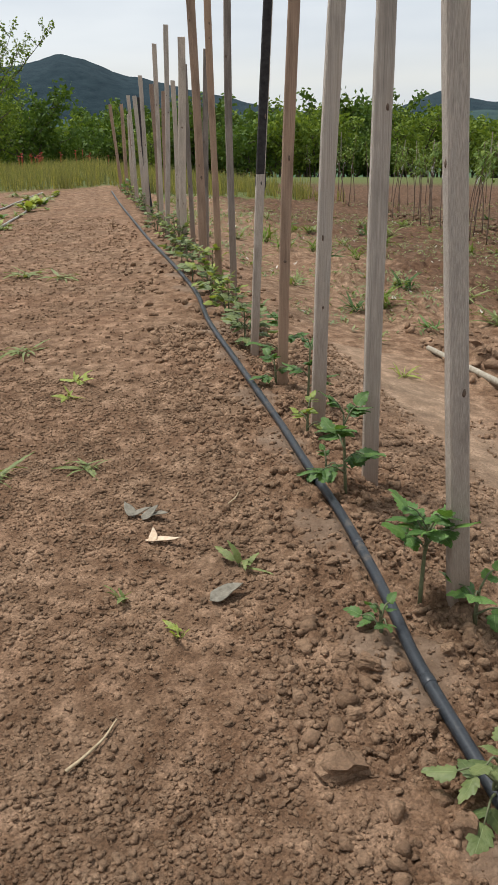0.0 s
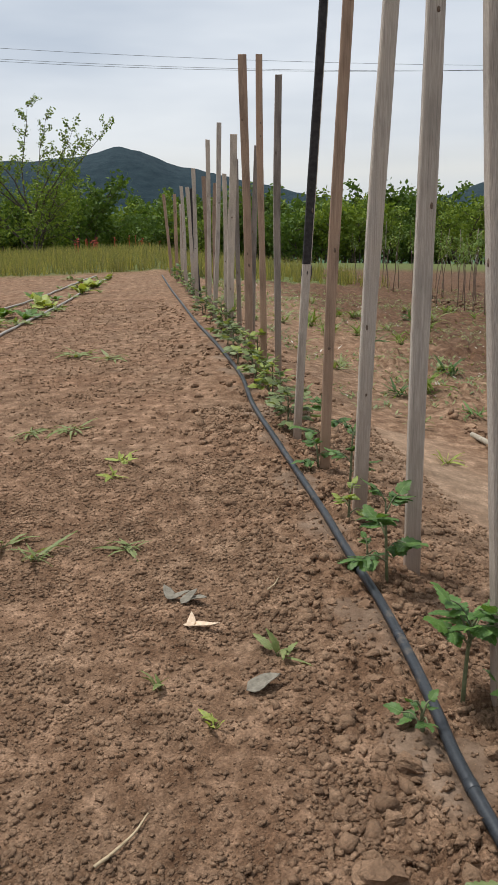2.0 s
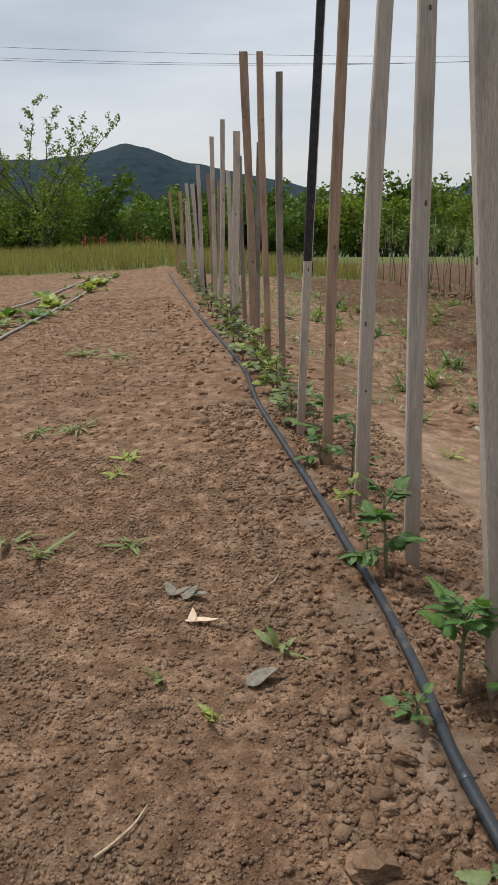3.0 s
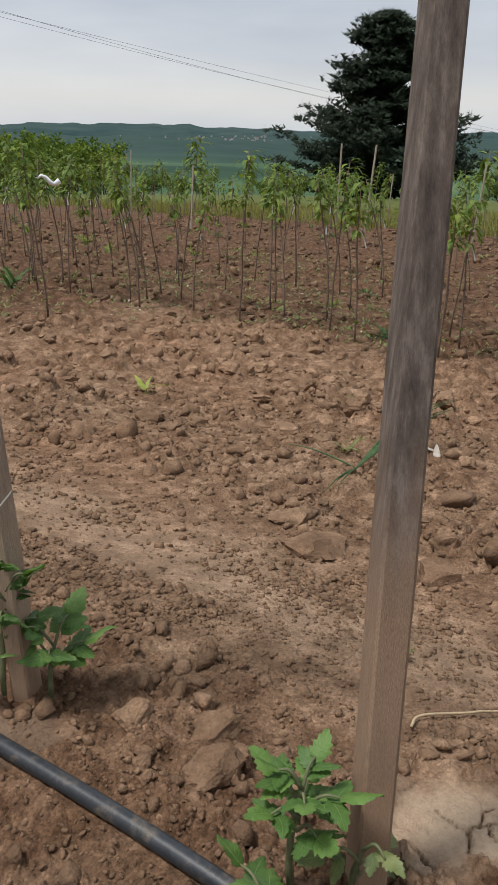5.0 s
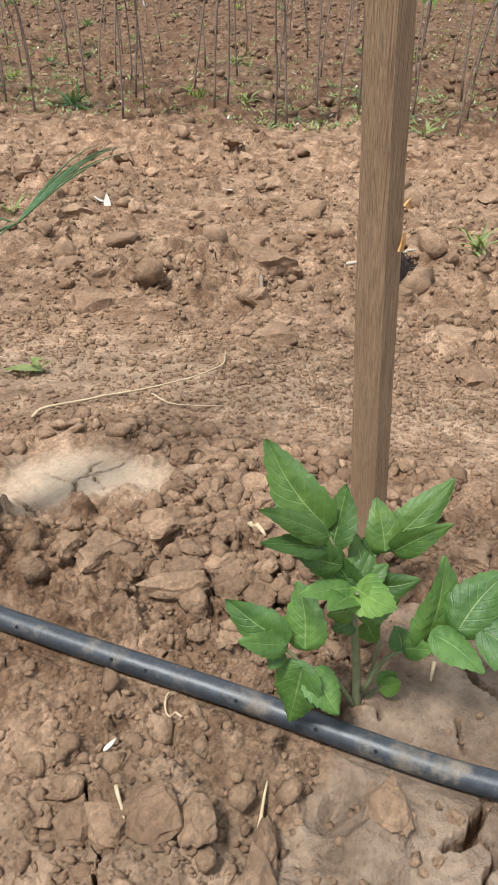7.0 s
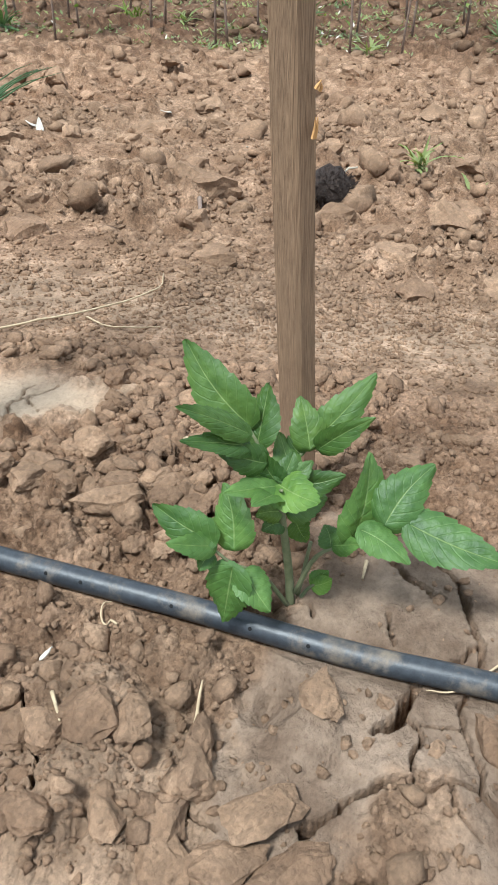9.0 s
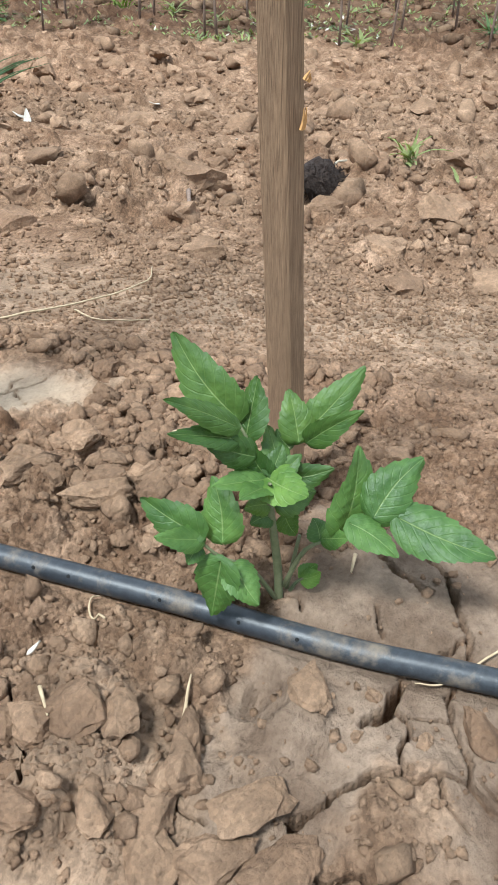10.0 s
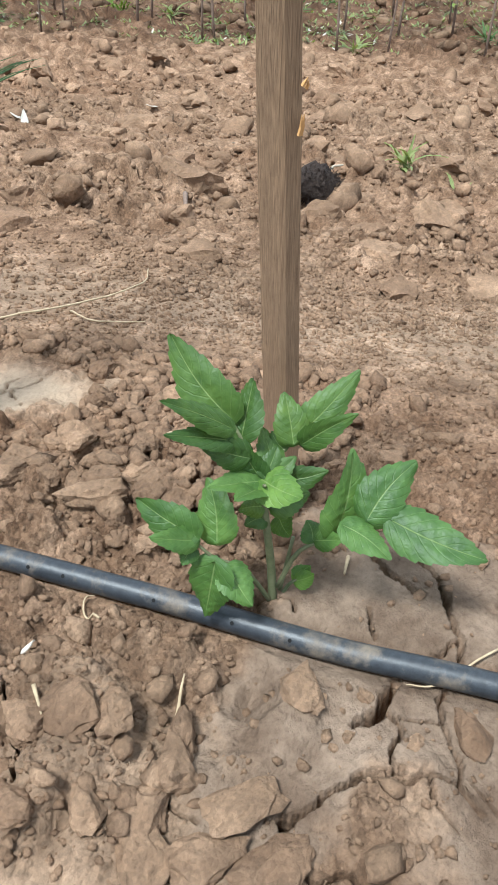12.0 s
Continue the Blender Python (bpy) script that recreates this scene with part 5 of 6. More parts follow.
def lay_clods():
    shapes = [clod_mesh(s) for s in range(1, 9)]
    pale = [clod_mesh(s, 3, "pale_solo") for s in range(21, 26)]
    rng = random.Random(8)

    def put(x, y, r, flat=1.0, sink=0.25, turn=None):
        if abs(x - float(np.interp(y, HOSE_Y, HOSE_X))) < 1.15 * r + 0.016:
            return
        ob = new("soil_clod", rng.choice(shapes))
        a = rng.uniform(0, 6.28) if turn is None else turn
        ob.matrix_basis = Matrix.Translation((x, y, ground_z(x, y) + r * flat * (0.72 - sink) * 0.16)) @ Matrix.Rotation(a, 4, "Z") @ Matrix.Diagonal((r * rng.uniform(0.9, 1.25), r * rng.uniform(0.8, 1.05), r * flat, 1))
        tagged(ob, "large dry lump of reddish-brown clay on the tilled soil" if r > 0.05 else "small crumbly lump of dry brown soil", "soil clod", "soil clods")

    # pale dried plates of mud beside the hose
    for x, y, a, b, h, turn in ((0.775, -0.138, 0.038, 0.015, 0.034, 0.30), (0.752, -0.150, 0.030, 0.020, 0.026, 0.5), (0.748, -0.205, 0.036, 0.026, 0.020, -0.6), (0.722, -0.252, 0.034, 0.026, 0.018, -0.8),
                                (0.713, -0.140, 0.034, 0.024, 0.022, -0.2), (0.684, -0.154, 0.036, 0.024, 0.018, 0.9), (0.700, -0.198, 0.040, 0.026, 0.018, -0.9), (0.752, -0.050, 0.036, 0.030, 0.026, 0.5),
                                (0.728, -0.022, 0.028, 0.024, 0.022, 1.2), (0.765, -0.082, 0.024, 0.020, 0.020, 0.2), (0.690, -0.105, 0.026, 0.02, 0.02, 0.9), (0.665, -0.055, 0.03, 0.024, 0.018, 1.6),
                                (0.984, 0.086, 0.048, 0.024, 0.026, 2.2), (0.89, -0.355, 0.03, 0.02, 0.02, 0.7), (0.946, 0.038, 0.013, 0.012, 0.016, 1.0), (0.79, 0.268, 0.030, 0.026, 0.032, 1.2), (0.772, 0.235, 0.02, 0.018, 0.02, 0.3)):
        ob = new("soil_clod", rng.choice(pale))
        ob.matrix_basis = Matrix.Translation((x, y, ground_z(x, y) + 0.30 * h)) @ Matrix.Rotation(turn, 4, "Z") @ Matrix.Rotation(rng.uniform(-0.25, 0.25), 4, "X") @ Matrix.Diagonal((a, b, h, 1))
        tagged(ob, "pale dried plate of mud broken up beside the hose", "soil clod", "soil clods")
    for _ in range(46):
        x, y = rng.uniform(0.95, 1.32), rng.uniform(-0.04, 0.27)
        if math.hypot(x - 1.068, y + 0.095) > 0.06 and math.hypot(x - 1.13, y - 0.38) > 0.14 and math.hypot(x - 0.92, y - 0.37) > 0.06:
            put(x, y, rng.uniform(0.011, 0.030), rng.uniform(0.7, 1.0))
    for x, y, r, flat in ((0.43, 1.04, 0.046, 0.8), (0.417, 1.847, 0.042, 1.1), (0.478, 1.292, 0.026, 1.0), (0.45, 1.16, 0.02, 0.9), (0.226, 2.135, 0.026, 0.9),
                          (0.60, 0.93, 0.026, 1.0), (0.63, 1.34, 0.02, 1.0), (0.966, 0.055, 0.015, 1.1), (1.06, 0.17, 0.03, 0.8),
                          (1.05, 0.08, 0.022, 0.9), (1.03, 0.02, 0.02, 0.9), (1.01, 0.21, 0.028, 0.8), (0.97, 0.24, 0.022, 0.9), (0.80, 0.28, 0.035, 1.0), (0.76, 0.2, 0.03, 0.9),
                          (2.04, 0.123, 0.060, 0.7), (1.80, 0.93, 0.085, 0.6), (1.94, 1.02, 0.06, 0.8), (1.66, 1.2, 0.09, 0.7), (2.05, 0.62, 0.06, 0.8), (1.86, 0.45, 0.05, 0.8),
                          (2.3, 0.35, 0.06, 0.8), (1.9, 0.02, 0.05, 0.8), (2.0, -0.15, 0.07, 0.7), (2.25, 0.05, 0.06, 0.8), (0.75, 0.09, 0.03, 0.7), (0.86, -0.06, 0.026, 1.1), (0.869, -0.147, 0.032, 0.5), (0.857, -0.213, 0.026, 0.5), (1.03, -0.255, 0.02, 0.6), (0.885, -0.262, 0.009, 0.9), (0.842, -0.262, 0.007, 0.9), (0.86, -0.315, 0.009, 0.7),
                          (0.90, 0.62, 0.045, 0.9), (0.97, 0.70, 0.038, 0.9), (0.88, 0.78, 0.034, 0.9), (1.0, 0.60, 0.022, 1.0), (1.13, -0.06, 0.016, 1.0), (1.24, -0.17, 0.022, 0.8), (1.2, -0.11, 0.017, 0.9)):
        put(x, y, r, flat)
    for _ in range(230):
        y = rng.uniform(-0.8, 4.4)
        u = rng.uniform(1.0, 3.6) if rng.random() < 0.75 else rng.uniform(-0.33, 0.4)
        x = float(row_x(y)) + u / 0.965
        if math.hypot(x - 1.0, y + 0.2) < 0.3 or any(math.hypot(x - p[0], y - p[1]) < 0.17 for p in PUDDLES):
            continue
        put(x, y, (rng.uniform(0.022, 0.07) if u > 0.8 else rng.uniform(0.012, 0.028)), rng.uniform(0.6, 1.0))


lay_clods()


# ---- tomato plants ----
def compound_leaf(parent, path, blades, rng, mat, up=(0, 0, 1), label="", steps=10):
    """One leaf: its stalk and its toothed leaflets (base, tip, width)."""
    s = Shape()
    for base, tip, width in blades:
        nrm = Vector(up) + Vector((rng.uniform(-.55, .55), rng.uniform(-.45, .45), rng.uniform(-.2, .2)))
        s.leaflet(base, tip, width, nrm, rng, steps, True, rng.uniform(0.15, 0.4), rng.uniform(0.05, 0.2))
    leaf = s.build("leaf", mat, parent, label, smooth=True)
    t = Shape()
    pts = spline(path, 4) if len(path) > 2 else [Vector(p) for p in path]
    t.tube(pts, [0.0026 * (1 - 0.55 * i / max(1, len(pts) - 1)) for i in range(len(pts))], 6)
    t.build("leaf_stalk", M["stem"], leaf, smooth=True)
    return leaf


def tomato_plant(x, y, height, leaves, reach, seed, label, mat="tomato_leaf", wilt=0.0, blades=5, stems=1, low=0.28):
    rng = random.Random(seed)
    top = empty("tomato_plant", (x, y, ground_z(x, y) - 0.004), label, "tomato plant", "tomato plants along the row")
    for k in range(stems):
        a0 = rng.uniform(0, 6.28)
        lean = rng.uniform(0.02, 0.10) + 0.12 * k
        ox, oy = (0.02 * math.cos(a0), 0.02 * math.sin(a0)) if k else (0, 0)
        path = [Vector((ox + lean * height * t * math.cos(a0), oy + lean * height * t * math.sin(a0) + 0.006 * math.sin(4 * t), height * t)) for t in (0, .25, .5, .75, 1)]
        s = Shape()
        s.tube(path, [0.0048, 0.0045, 0.004, 0.0034, 0.002], 8)
        s.build("stem", M["stem"], top, smooth=True)
        for i in range(leaves):
            t = low + (1 - low) * i / max(1, leaves - 1)
            q = path[0].lerp(path[4], t)
            a = a0 + 2.4 * i + rng.uniform(-0.3, 0.3)
            rise = (0.15 + 0.95 * t - wilt) + rng.uniform(-0.1, 0.2)
            ln = reach * (1.05 - 0.45 * t) * rng.uniform(0.85, 1.15)
            d = Vector((math.cos(a), math.sin(a), rise)).normalized()
            side = Vector((-math.sin(a), math.cos(a), 0))
            sag = Vector((0, 0, -0.25 * ln * (1 - 0.6 * t) - wilt * ln * 0.5))
            end = q + d * ln * 0.62 + sag * 0.4
            pts = [q, q + d * ln * 0.32 + Vector((0, 0, 0.01)), end]
            bl = [(end, end + d * ln * 0.52 + sag * 0.7, ln * 0.36)]
            for j in range((blades - 1) // 2):
                w = 0.55 + 0.42 * j / max(1, (blades - 1) // 2)
                b = q + (end - q) * w
                for sg in (-1, 1):
                    bl.append((b, b + (side * sg * 0.9 + d * 0.55).normalized() * ln * rng.uniform(0.34, 0.48) + sag * rng.uniform(0.2, 0.8), ln * rng.uniform(0.26, 0.34)))
            compound_leaf(top, pts, bl, rng, M[mat])
    return top


def hero_tomato():
    rng = random.Random(3)
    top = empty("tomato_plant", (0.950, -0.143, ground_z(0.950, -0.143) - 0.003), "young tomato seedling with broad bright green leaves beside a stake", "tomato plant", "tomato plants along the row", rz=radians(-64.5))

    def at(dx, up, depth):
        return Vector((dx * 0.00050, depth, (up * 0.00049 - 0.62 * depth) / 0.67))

    def leaf(path, blades, face=(0, -0.75, 0.66), mat="tomato_leaf"):
        compound_leaf(top, [at(*p) for p in path], [(at(*b), at(*t), w) for b, t, w in blades], rng, M[mat], face, "", 30)

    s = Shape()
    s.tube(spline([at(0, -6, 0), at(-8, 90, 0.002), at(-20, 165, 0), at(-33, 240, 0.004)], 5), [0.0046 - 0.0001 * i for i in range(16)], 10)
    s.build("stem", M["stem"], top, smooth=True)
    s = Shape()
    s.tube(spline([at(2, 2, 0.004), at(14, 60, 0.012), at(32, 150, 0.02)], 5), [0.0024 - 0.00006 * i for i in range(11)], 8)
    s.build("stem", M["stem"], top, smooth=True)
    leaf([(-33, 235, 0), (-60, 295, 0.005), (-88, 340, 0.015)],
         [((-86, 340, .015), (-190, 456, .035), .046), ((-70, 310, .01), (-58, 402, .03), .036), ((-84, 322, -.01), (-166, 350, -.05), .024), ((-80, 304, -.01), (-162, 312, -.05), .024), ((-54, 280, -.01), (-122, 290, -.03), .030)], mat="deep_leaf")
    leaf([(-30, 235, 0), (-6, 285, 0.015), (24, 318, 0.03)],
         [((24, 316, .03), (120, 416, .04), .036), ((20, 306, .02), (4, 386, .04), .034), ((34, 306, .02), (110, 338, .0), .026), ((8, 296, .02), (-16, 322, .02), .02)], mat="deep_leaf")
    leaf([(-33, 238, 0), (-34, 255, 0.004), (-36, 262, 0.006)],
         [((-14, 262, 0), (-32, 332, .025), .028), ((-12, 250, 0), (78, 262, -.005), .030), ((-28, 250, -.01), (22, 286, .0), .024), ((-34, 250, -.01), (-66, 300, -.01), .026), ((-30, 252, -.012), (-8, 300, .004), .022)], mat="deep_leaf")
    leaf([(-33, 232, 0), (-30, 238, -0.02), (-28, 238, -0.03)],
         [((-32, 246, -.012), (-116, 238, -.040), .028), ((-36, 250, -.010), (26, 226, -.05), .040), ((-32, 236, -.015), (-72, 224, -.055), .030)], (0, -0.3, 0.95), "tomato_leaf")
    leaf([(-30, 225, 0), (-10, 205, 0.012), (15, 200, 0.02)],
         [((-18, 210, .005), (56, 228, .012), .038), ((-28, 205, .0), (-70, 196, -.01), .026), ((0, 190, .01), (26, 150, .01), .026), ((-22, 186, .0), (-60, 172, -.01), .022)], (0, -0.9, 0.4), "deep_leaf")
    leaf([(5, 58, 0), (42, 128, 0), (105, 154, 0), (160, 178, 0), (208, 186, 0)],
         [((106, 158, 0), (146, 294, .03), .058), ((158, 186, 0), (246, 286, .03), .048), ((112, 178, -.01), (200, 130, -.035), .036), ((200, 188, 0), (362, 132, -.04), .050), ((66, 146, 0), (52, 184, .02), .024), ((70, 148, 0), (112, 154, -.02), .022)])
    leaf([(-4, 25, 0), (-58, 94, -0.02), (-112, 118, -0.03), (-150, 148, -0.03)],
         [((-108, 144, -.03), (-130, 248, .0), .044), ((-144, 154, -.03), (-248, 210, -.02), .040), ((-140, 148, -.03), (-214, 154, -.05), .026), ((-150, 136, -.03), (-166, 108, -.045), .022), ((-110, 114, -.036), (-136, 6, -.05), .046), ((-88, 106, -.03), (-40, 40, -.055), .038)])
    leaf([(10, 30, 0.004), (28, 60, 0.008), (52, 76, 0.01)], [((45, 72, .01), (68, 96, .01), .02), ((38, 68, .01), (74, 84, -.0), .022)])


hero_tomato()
YOUNG = "young tomato plant with bright green leaves in the row"
tomato_plant(0.595, 1.503, 0.19, 8, 0.17, 21, "bushy tomato seedling with bright green leaves", "fresh_leaf", blades=5, low=0.66)
tomato_plant(0.704, 1.470, 0.09, 4, 0.15, 22, "small broad-leaved tomato plant at the foot of a stake", "fresh_leaf", wilt=0.05, blades=3)
tomato_plant(0.746, 0.935, 0.22, 8, 0.105, 23, "upright tomato seedling with dark green leaves beside a stake", "tomato_leaf", blades=5, low=0.5)
tomato_plant(0.808, 0.905, 0.10, 5, 0.15, 20, "low tomato seedling with bright leaves at the foot of a stake", "fresh_leaf", blades=5, low=0.6)
tomato_plant(0.652, 0.992, 0.09, 6, 0.13, 24, "low dusty tomato plant hanging over the hose", "old_leaf", 0.35, 3)
tomato_plant(0.509, 1.390, 0.05, 4, 0.08, 25, "tiny seedling beside the hose", blades=3)
tomato_plant(0.856, 0.420, 0.15, 8, 0.115, 26, "tomato seedling with serrated green leaves", "fresh_leaf", blades=5, low=0.6)
tomato_plant(0.904, 0.368, 0.09, 4, 0.10, 27, "small wilting tomato seedling beside a stake", "old_leaf", 0.5, 3)
tomato_plant(0.780, 0.378, 0.08, 5, 0.11, 28, "low tomato plant in front of the hose", "tomato_leaf", 0.15, 3)
tomato_plant(0.452, 2.056, 0.24, 6, 0.15, 29, YOUNG, blades=7)
tomato_plant(0.40, 2.12, 0.06, 3, 0.10, 30, "tiny tomato seedling over the hose", wilt=0.2)
tomato_plant(0.335, 2.50, 0.10, 4, 0.11, 31, YOUNG, "yellow_leaf")
tomato_plant(0.33, 2.804, 0.22, 5, 0.13, 32, YOUNG)
tomato_plant(0.20, 3.05, 0.10, 4, 0.12, 33, YOUNG)
tomato_plant(0.209, 3.312, 0.24, 5, 0.15, 34, YOUNG)
rng_row = random.Random(50)
for yy in (3.62, 3.95, 4.3, 4.55, 4.9, 5.2, 5.6, 6.0, 6.4, 6.9, 7.4, 7.9, 8.4, 8.9, 9.4, 9.9, 10.4, 11.0, 11.6, 12.2):
    tomato_plant(float(row_x(yy)) - 0.03 + rng_row.uniform(-0.04, 0.05), yy, rng_row.uniform(0.14, 0.24), 6, rng_row.uniform(0.13, 0.18), int(yy * 100), "leafy tomato plant among others in the row", rng_row.choice(["tomato_leaf", "old_leaf", "yellow_leaf", "old_leaf"]), 0.1, 5, rng_row.choice([1, 2]))


# ---- weeds and litter ----
def weed(x, y, size, leaves, seed, label, mat="old_leaf", flat=0.35, width=0.34, name="weed"):
    rng = random.Random(seed)
    top = empty(name, (x, y, ground_z(x, y) - 0.002), label, name)
    for i in range(leaves):
        a = 6.28 * i / leaves + rng.uniform(-0.9, 0.9)
        d = Vector((math.cos(a), math.sin(a), flat * rng.uniform(0.3, 2.4))).normalized()
        l = size * rng.uniform(0.45, 1.15)
        root = Vector((rng.gauss(0, 0.14 * size), rng.gauss(0, 0.14 * size), 0.004 + 0.12 * size * rng.random()))
        s = Shape()
        s.tube([root * 0.2 - Vector((0, 0, 0.004)), root, root + d * l * 0.2], [0.0016, 0.0014, 0.001], 4)
        s.leaflet(root + d * l * 0.15, root + d * l + Vector((rng.gauss(0, 0.15 * l), rng.gauss(0, 0.15 * l), 0)), l * width * rng.uniform(0.6, 1.2), (rng.gauss(0, .3), rng.gauss(0, .3), 1), rng, 7, True, 0.3, rng.uniform(0.1, 0.7))
        s.build("leaf", M[mat], top, smooth=True)
    return top


WILT, SMALL = "small wilted green weed lying on the soil", "small green weed growing in the bare soil"
for k, (x, y, size, n, label, mat, flat) in enumerate((
        (0.208, 1.646, 0.07, 6, SMALL, "old_leaf", 0.6), (-0.041, 1.525, 0.055, 5, SMALL, "old_leaf", 0.9), (0.103, 1.396, 0.05, 6, SMALL, "yellow_leaf", 0.7),
        (-0.335, 2.248, 0.10, 7, WILT, "old_leaf", 0.3), (-0.628, 3.139, 0.08, 8, SMALL, "yellow_leaf", 0.5), (-0.599, 2.926, 0.07, 7, SMALL, "yellow_leaf", 0.5),
        (-1.035, 3.62, 0.16, 9, WILT, "old_leaf", 0.25), (-1.2, 3.55, 0.14, 7, WILT, "old_leaf", 0.2), (-1.75, 5.63, 0.20, 9, WILT, "old_leaf", 0.2), (-1.45, 5.5, 0.18, 9, WILT, "old_leaf", 0.2),
        (-0.60, 2.15, 0.12, 7, SMALL, "old_leaf", 0.5), (-0.75, 2.25, 0.09, 6, SMALL, "old_leaf", 0.5), (1.40, 0.715, 0.07, 6, SMALL, "old_leaf", 0.5), (3.02, 2.3, 0.08, 6, SMALL, "tomato_leaf", 0.8),
        (2.35, 1.75, 0.10, 5, SMALL, "old_leaf", 0.8), (2.75, 0.27, 0.11, 9, SMALL, "old_leaf", 1.3), (2.72, 0.1, 0.06, 5, SMALL, "old_leaf", 0.8), (2.2, 2.85, 0.09, 5, SMALL, "yellow_leaf", 1.2),
        (1.45, 5.0, 0.2, 9, SMALL, "old_leaf", 0.6), (1.8, 5.65, 0.25, 12, SMALL, "tomato_leaf", 0.6), (2.1, 5.3, 0.22, 10, SMALL, "old_leaf", 0.5), (1.4, 5.9, 0.2, 10, SMALL, "old_leaf", 0.5),
        (4.55, 3.43, 0.20, 14, "bluish-green leafy weed at the edge of the dark soil", "onion", 0.8), (3.19, 6.5, 0.24, 12, "pale bluish-green leafy weed", "onion", 0.8), (1.0, 4.6, 0.15, 8, SMALL, "tomato_leaf", 0.5),
        (0.65, 4.2, 0.12, 7, SMALL, "old_leaf", 0.5), (0.9, 6.2, 0.2, 9, SMALL, "old_leaf", 0.5), (1.6, 4.3, 0.14, 8, SMALL, "old_leaf", 0.5), (0.75, 3.55, 0.10, 6, SMALL, "yellow_leaf", 0.5))):
    weed(x, y, size * (0.85 if size > 0.095 else 1), n * (2 if size > 0.095 else 1), 700 + k, label, mat, flat, 0.15 if size > 0.095 else 0.34)


def nursery_weeds():
    rng = random.Random(13)
    kinds = [weed(4.9, 1.2, 0.13, 16, 801, "small green weed in the dark tilled soil", "old_leaf", 0.6, 0.15), weed(5.3, 3.0, 0.14, 20, 802, "tufted green weed in the dark tilled soil", "sapling_leaf", 0.8, 0.12),
             weed(5.9, 2.0, 0.14, 18, 803, "pale bluish weed in the dark tilled soil", "onion", 0.6, 0.16)]
    for _ in range(120):
        y = rng.uniform(-2, 15)
        u = rng.uniform(3.9, 14)
        x = float(row_x(y)) + u / 0.965
        m = Matrix.Translation((x, y, ground_z(x, y))) @ Matrix.Rotation(rng.uniform(0, 6.28), 4, "Z") @ Matrix.Scale(rng.uniform(0.5, 1.3), 4)
        copy_thing(rng.choice(kinds), m)
    for _ in range(46):
        y = rng.uniform(4.5, 12)
        u = rng.uniform(0.4, 3.8)
        x = float(row_x(y)) + u / 0.965
        m = Matrix.Translation((x, y, ground_z(x, y))) @ Matrix.Rotation(rng.uniform(0, 6.28), 4, "Z") @ Matrix.Scale(rng.uniform(0.7, 1.6), 4)
        copy_thing(rng.choice(kinds), m)


nursery_weeds()


def weed_cover():
    """Countless small weeds and dry bits between the nursery rows."""
    rng = random.Random(29)
    for mat, n, label in (("old_leaf", 18000, "scattered low green weeds between the nursery saplings"), ("white", 2200, "scattered pale dry leaves between the nursery saplings")):
        s = Shape()
        for _ in range(n):
            y = -2.5 + 19 * rng.random() ** 1.2
            u = (0.5 if y > 4.4 else 4.05) + 8 * rng.random() ** 1.5
            x = float(row_x(y)) + u / 0.965
            if vnoise(np.array([x * 1.1]), np.array([y * 1.1]), 17)[0] < rng.uniform(-0.35, 0.25):
                continue
            z = ground_z(x, y)
            for _ in range(4 if mat == "old_leaf" else 1):
                a = rng.uniform(0, 6.28)
                d = Vector((math.cos(a), math.sin(a), rng.uniform(0.1, 0.9))).normalized()
                p = Vector((x + rng.gauss(0, 0.02), y + rng.gauss(0, 0.02), z + 0.004))
                l = rng.uniform(0.015, 0.052)
                b = Vector((-d.y, d.x, 0)) * l * 0.2
                s.add([p, p + d * l * 0.5 + b, p + d * l, p + d * l * 0.5 - b], [(0, 1, 2, 3)])
        tagged(s.build("weed_cover" if mat == "old_leaf" else "leaf_litter", M[mat]), label, "weeds" if mat == "old_leaf" else "litter", kind="stuff")


weed_cover()


def strand(name, pts, r, mat, label, category, lift=0.004, taper=0.4):
    path = [Vector((p.x, p.y, ground_z(p.x, p.y) + lift + r)) for p in spline([(*q, 0) for q in pts], 6)]
    zs = [p.z for p in path]
    for i, p in enumerate(path):
        p.z = max(zs[max(0, i - 1):i + 2])
    s = Shape()
    s.tube(path, [r * (1 - (1 - taper) * i / len(path)) for i in range(len(path))], 6)
    return tagged(s.build(name, M[mat], smooth=True), label, category)


strand("straw", [(1.217, 0.542), (1.262, 0.553), (1.376, 0.501), (1.53, 0.46), (1.63, 0.45), (1.71, 0.49)], 0.0026, "straw", "long pale dry root curving over the soil", "root")
strand("straw", [(1.42, 0.46), (1.40, 0.40), (1.45, 0.33)], 0.0018, "straw", "thin pale dry root on the soil", "root")
strand("straw", [(-0.02, 1.03), (0.02, 1.09), (0.035, 1.15)], 0.0035, "straw", "short dry twig lying on the soil", "twig")
strand("straw", [(0.13, 1.95), (0.15, 1.98), (0.16, 2.02)], 0.003, "straw", "short dry twig lying on the soil", "twig")
strand("straw", [(0.845, -0.01), (0.85, 0.012), (0.865, 0.022), (0.875, 0.018)], 0.0013, "straw", "fine curled dry root on the soil", "root")
strand("straw", [(0.80, -0.12), (0.835, -0.108)], 0.002, "straw", "bit of dry straw on the soil", "straw")
strand("straw", [(0.76, 0.0), (0.735, -0.03)], 0.0022, "straw", "bit of dry straw on the soil", "straw")
strand("straw", [(1.03, -0.19), (1.005, -0.195)], 0.0024, "straw", "bit of dry straw on the soil", "straw")
strand("straw", [(0.985, -0.355), (0.93, -0.315), (0.915, -0.29)], 0.0013, "straw", "fine dry root on the cracked mud", "root")
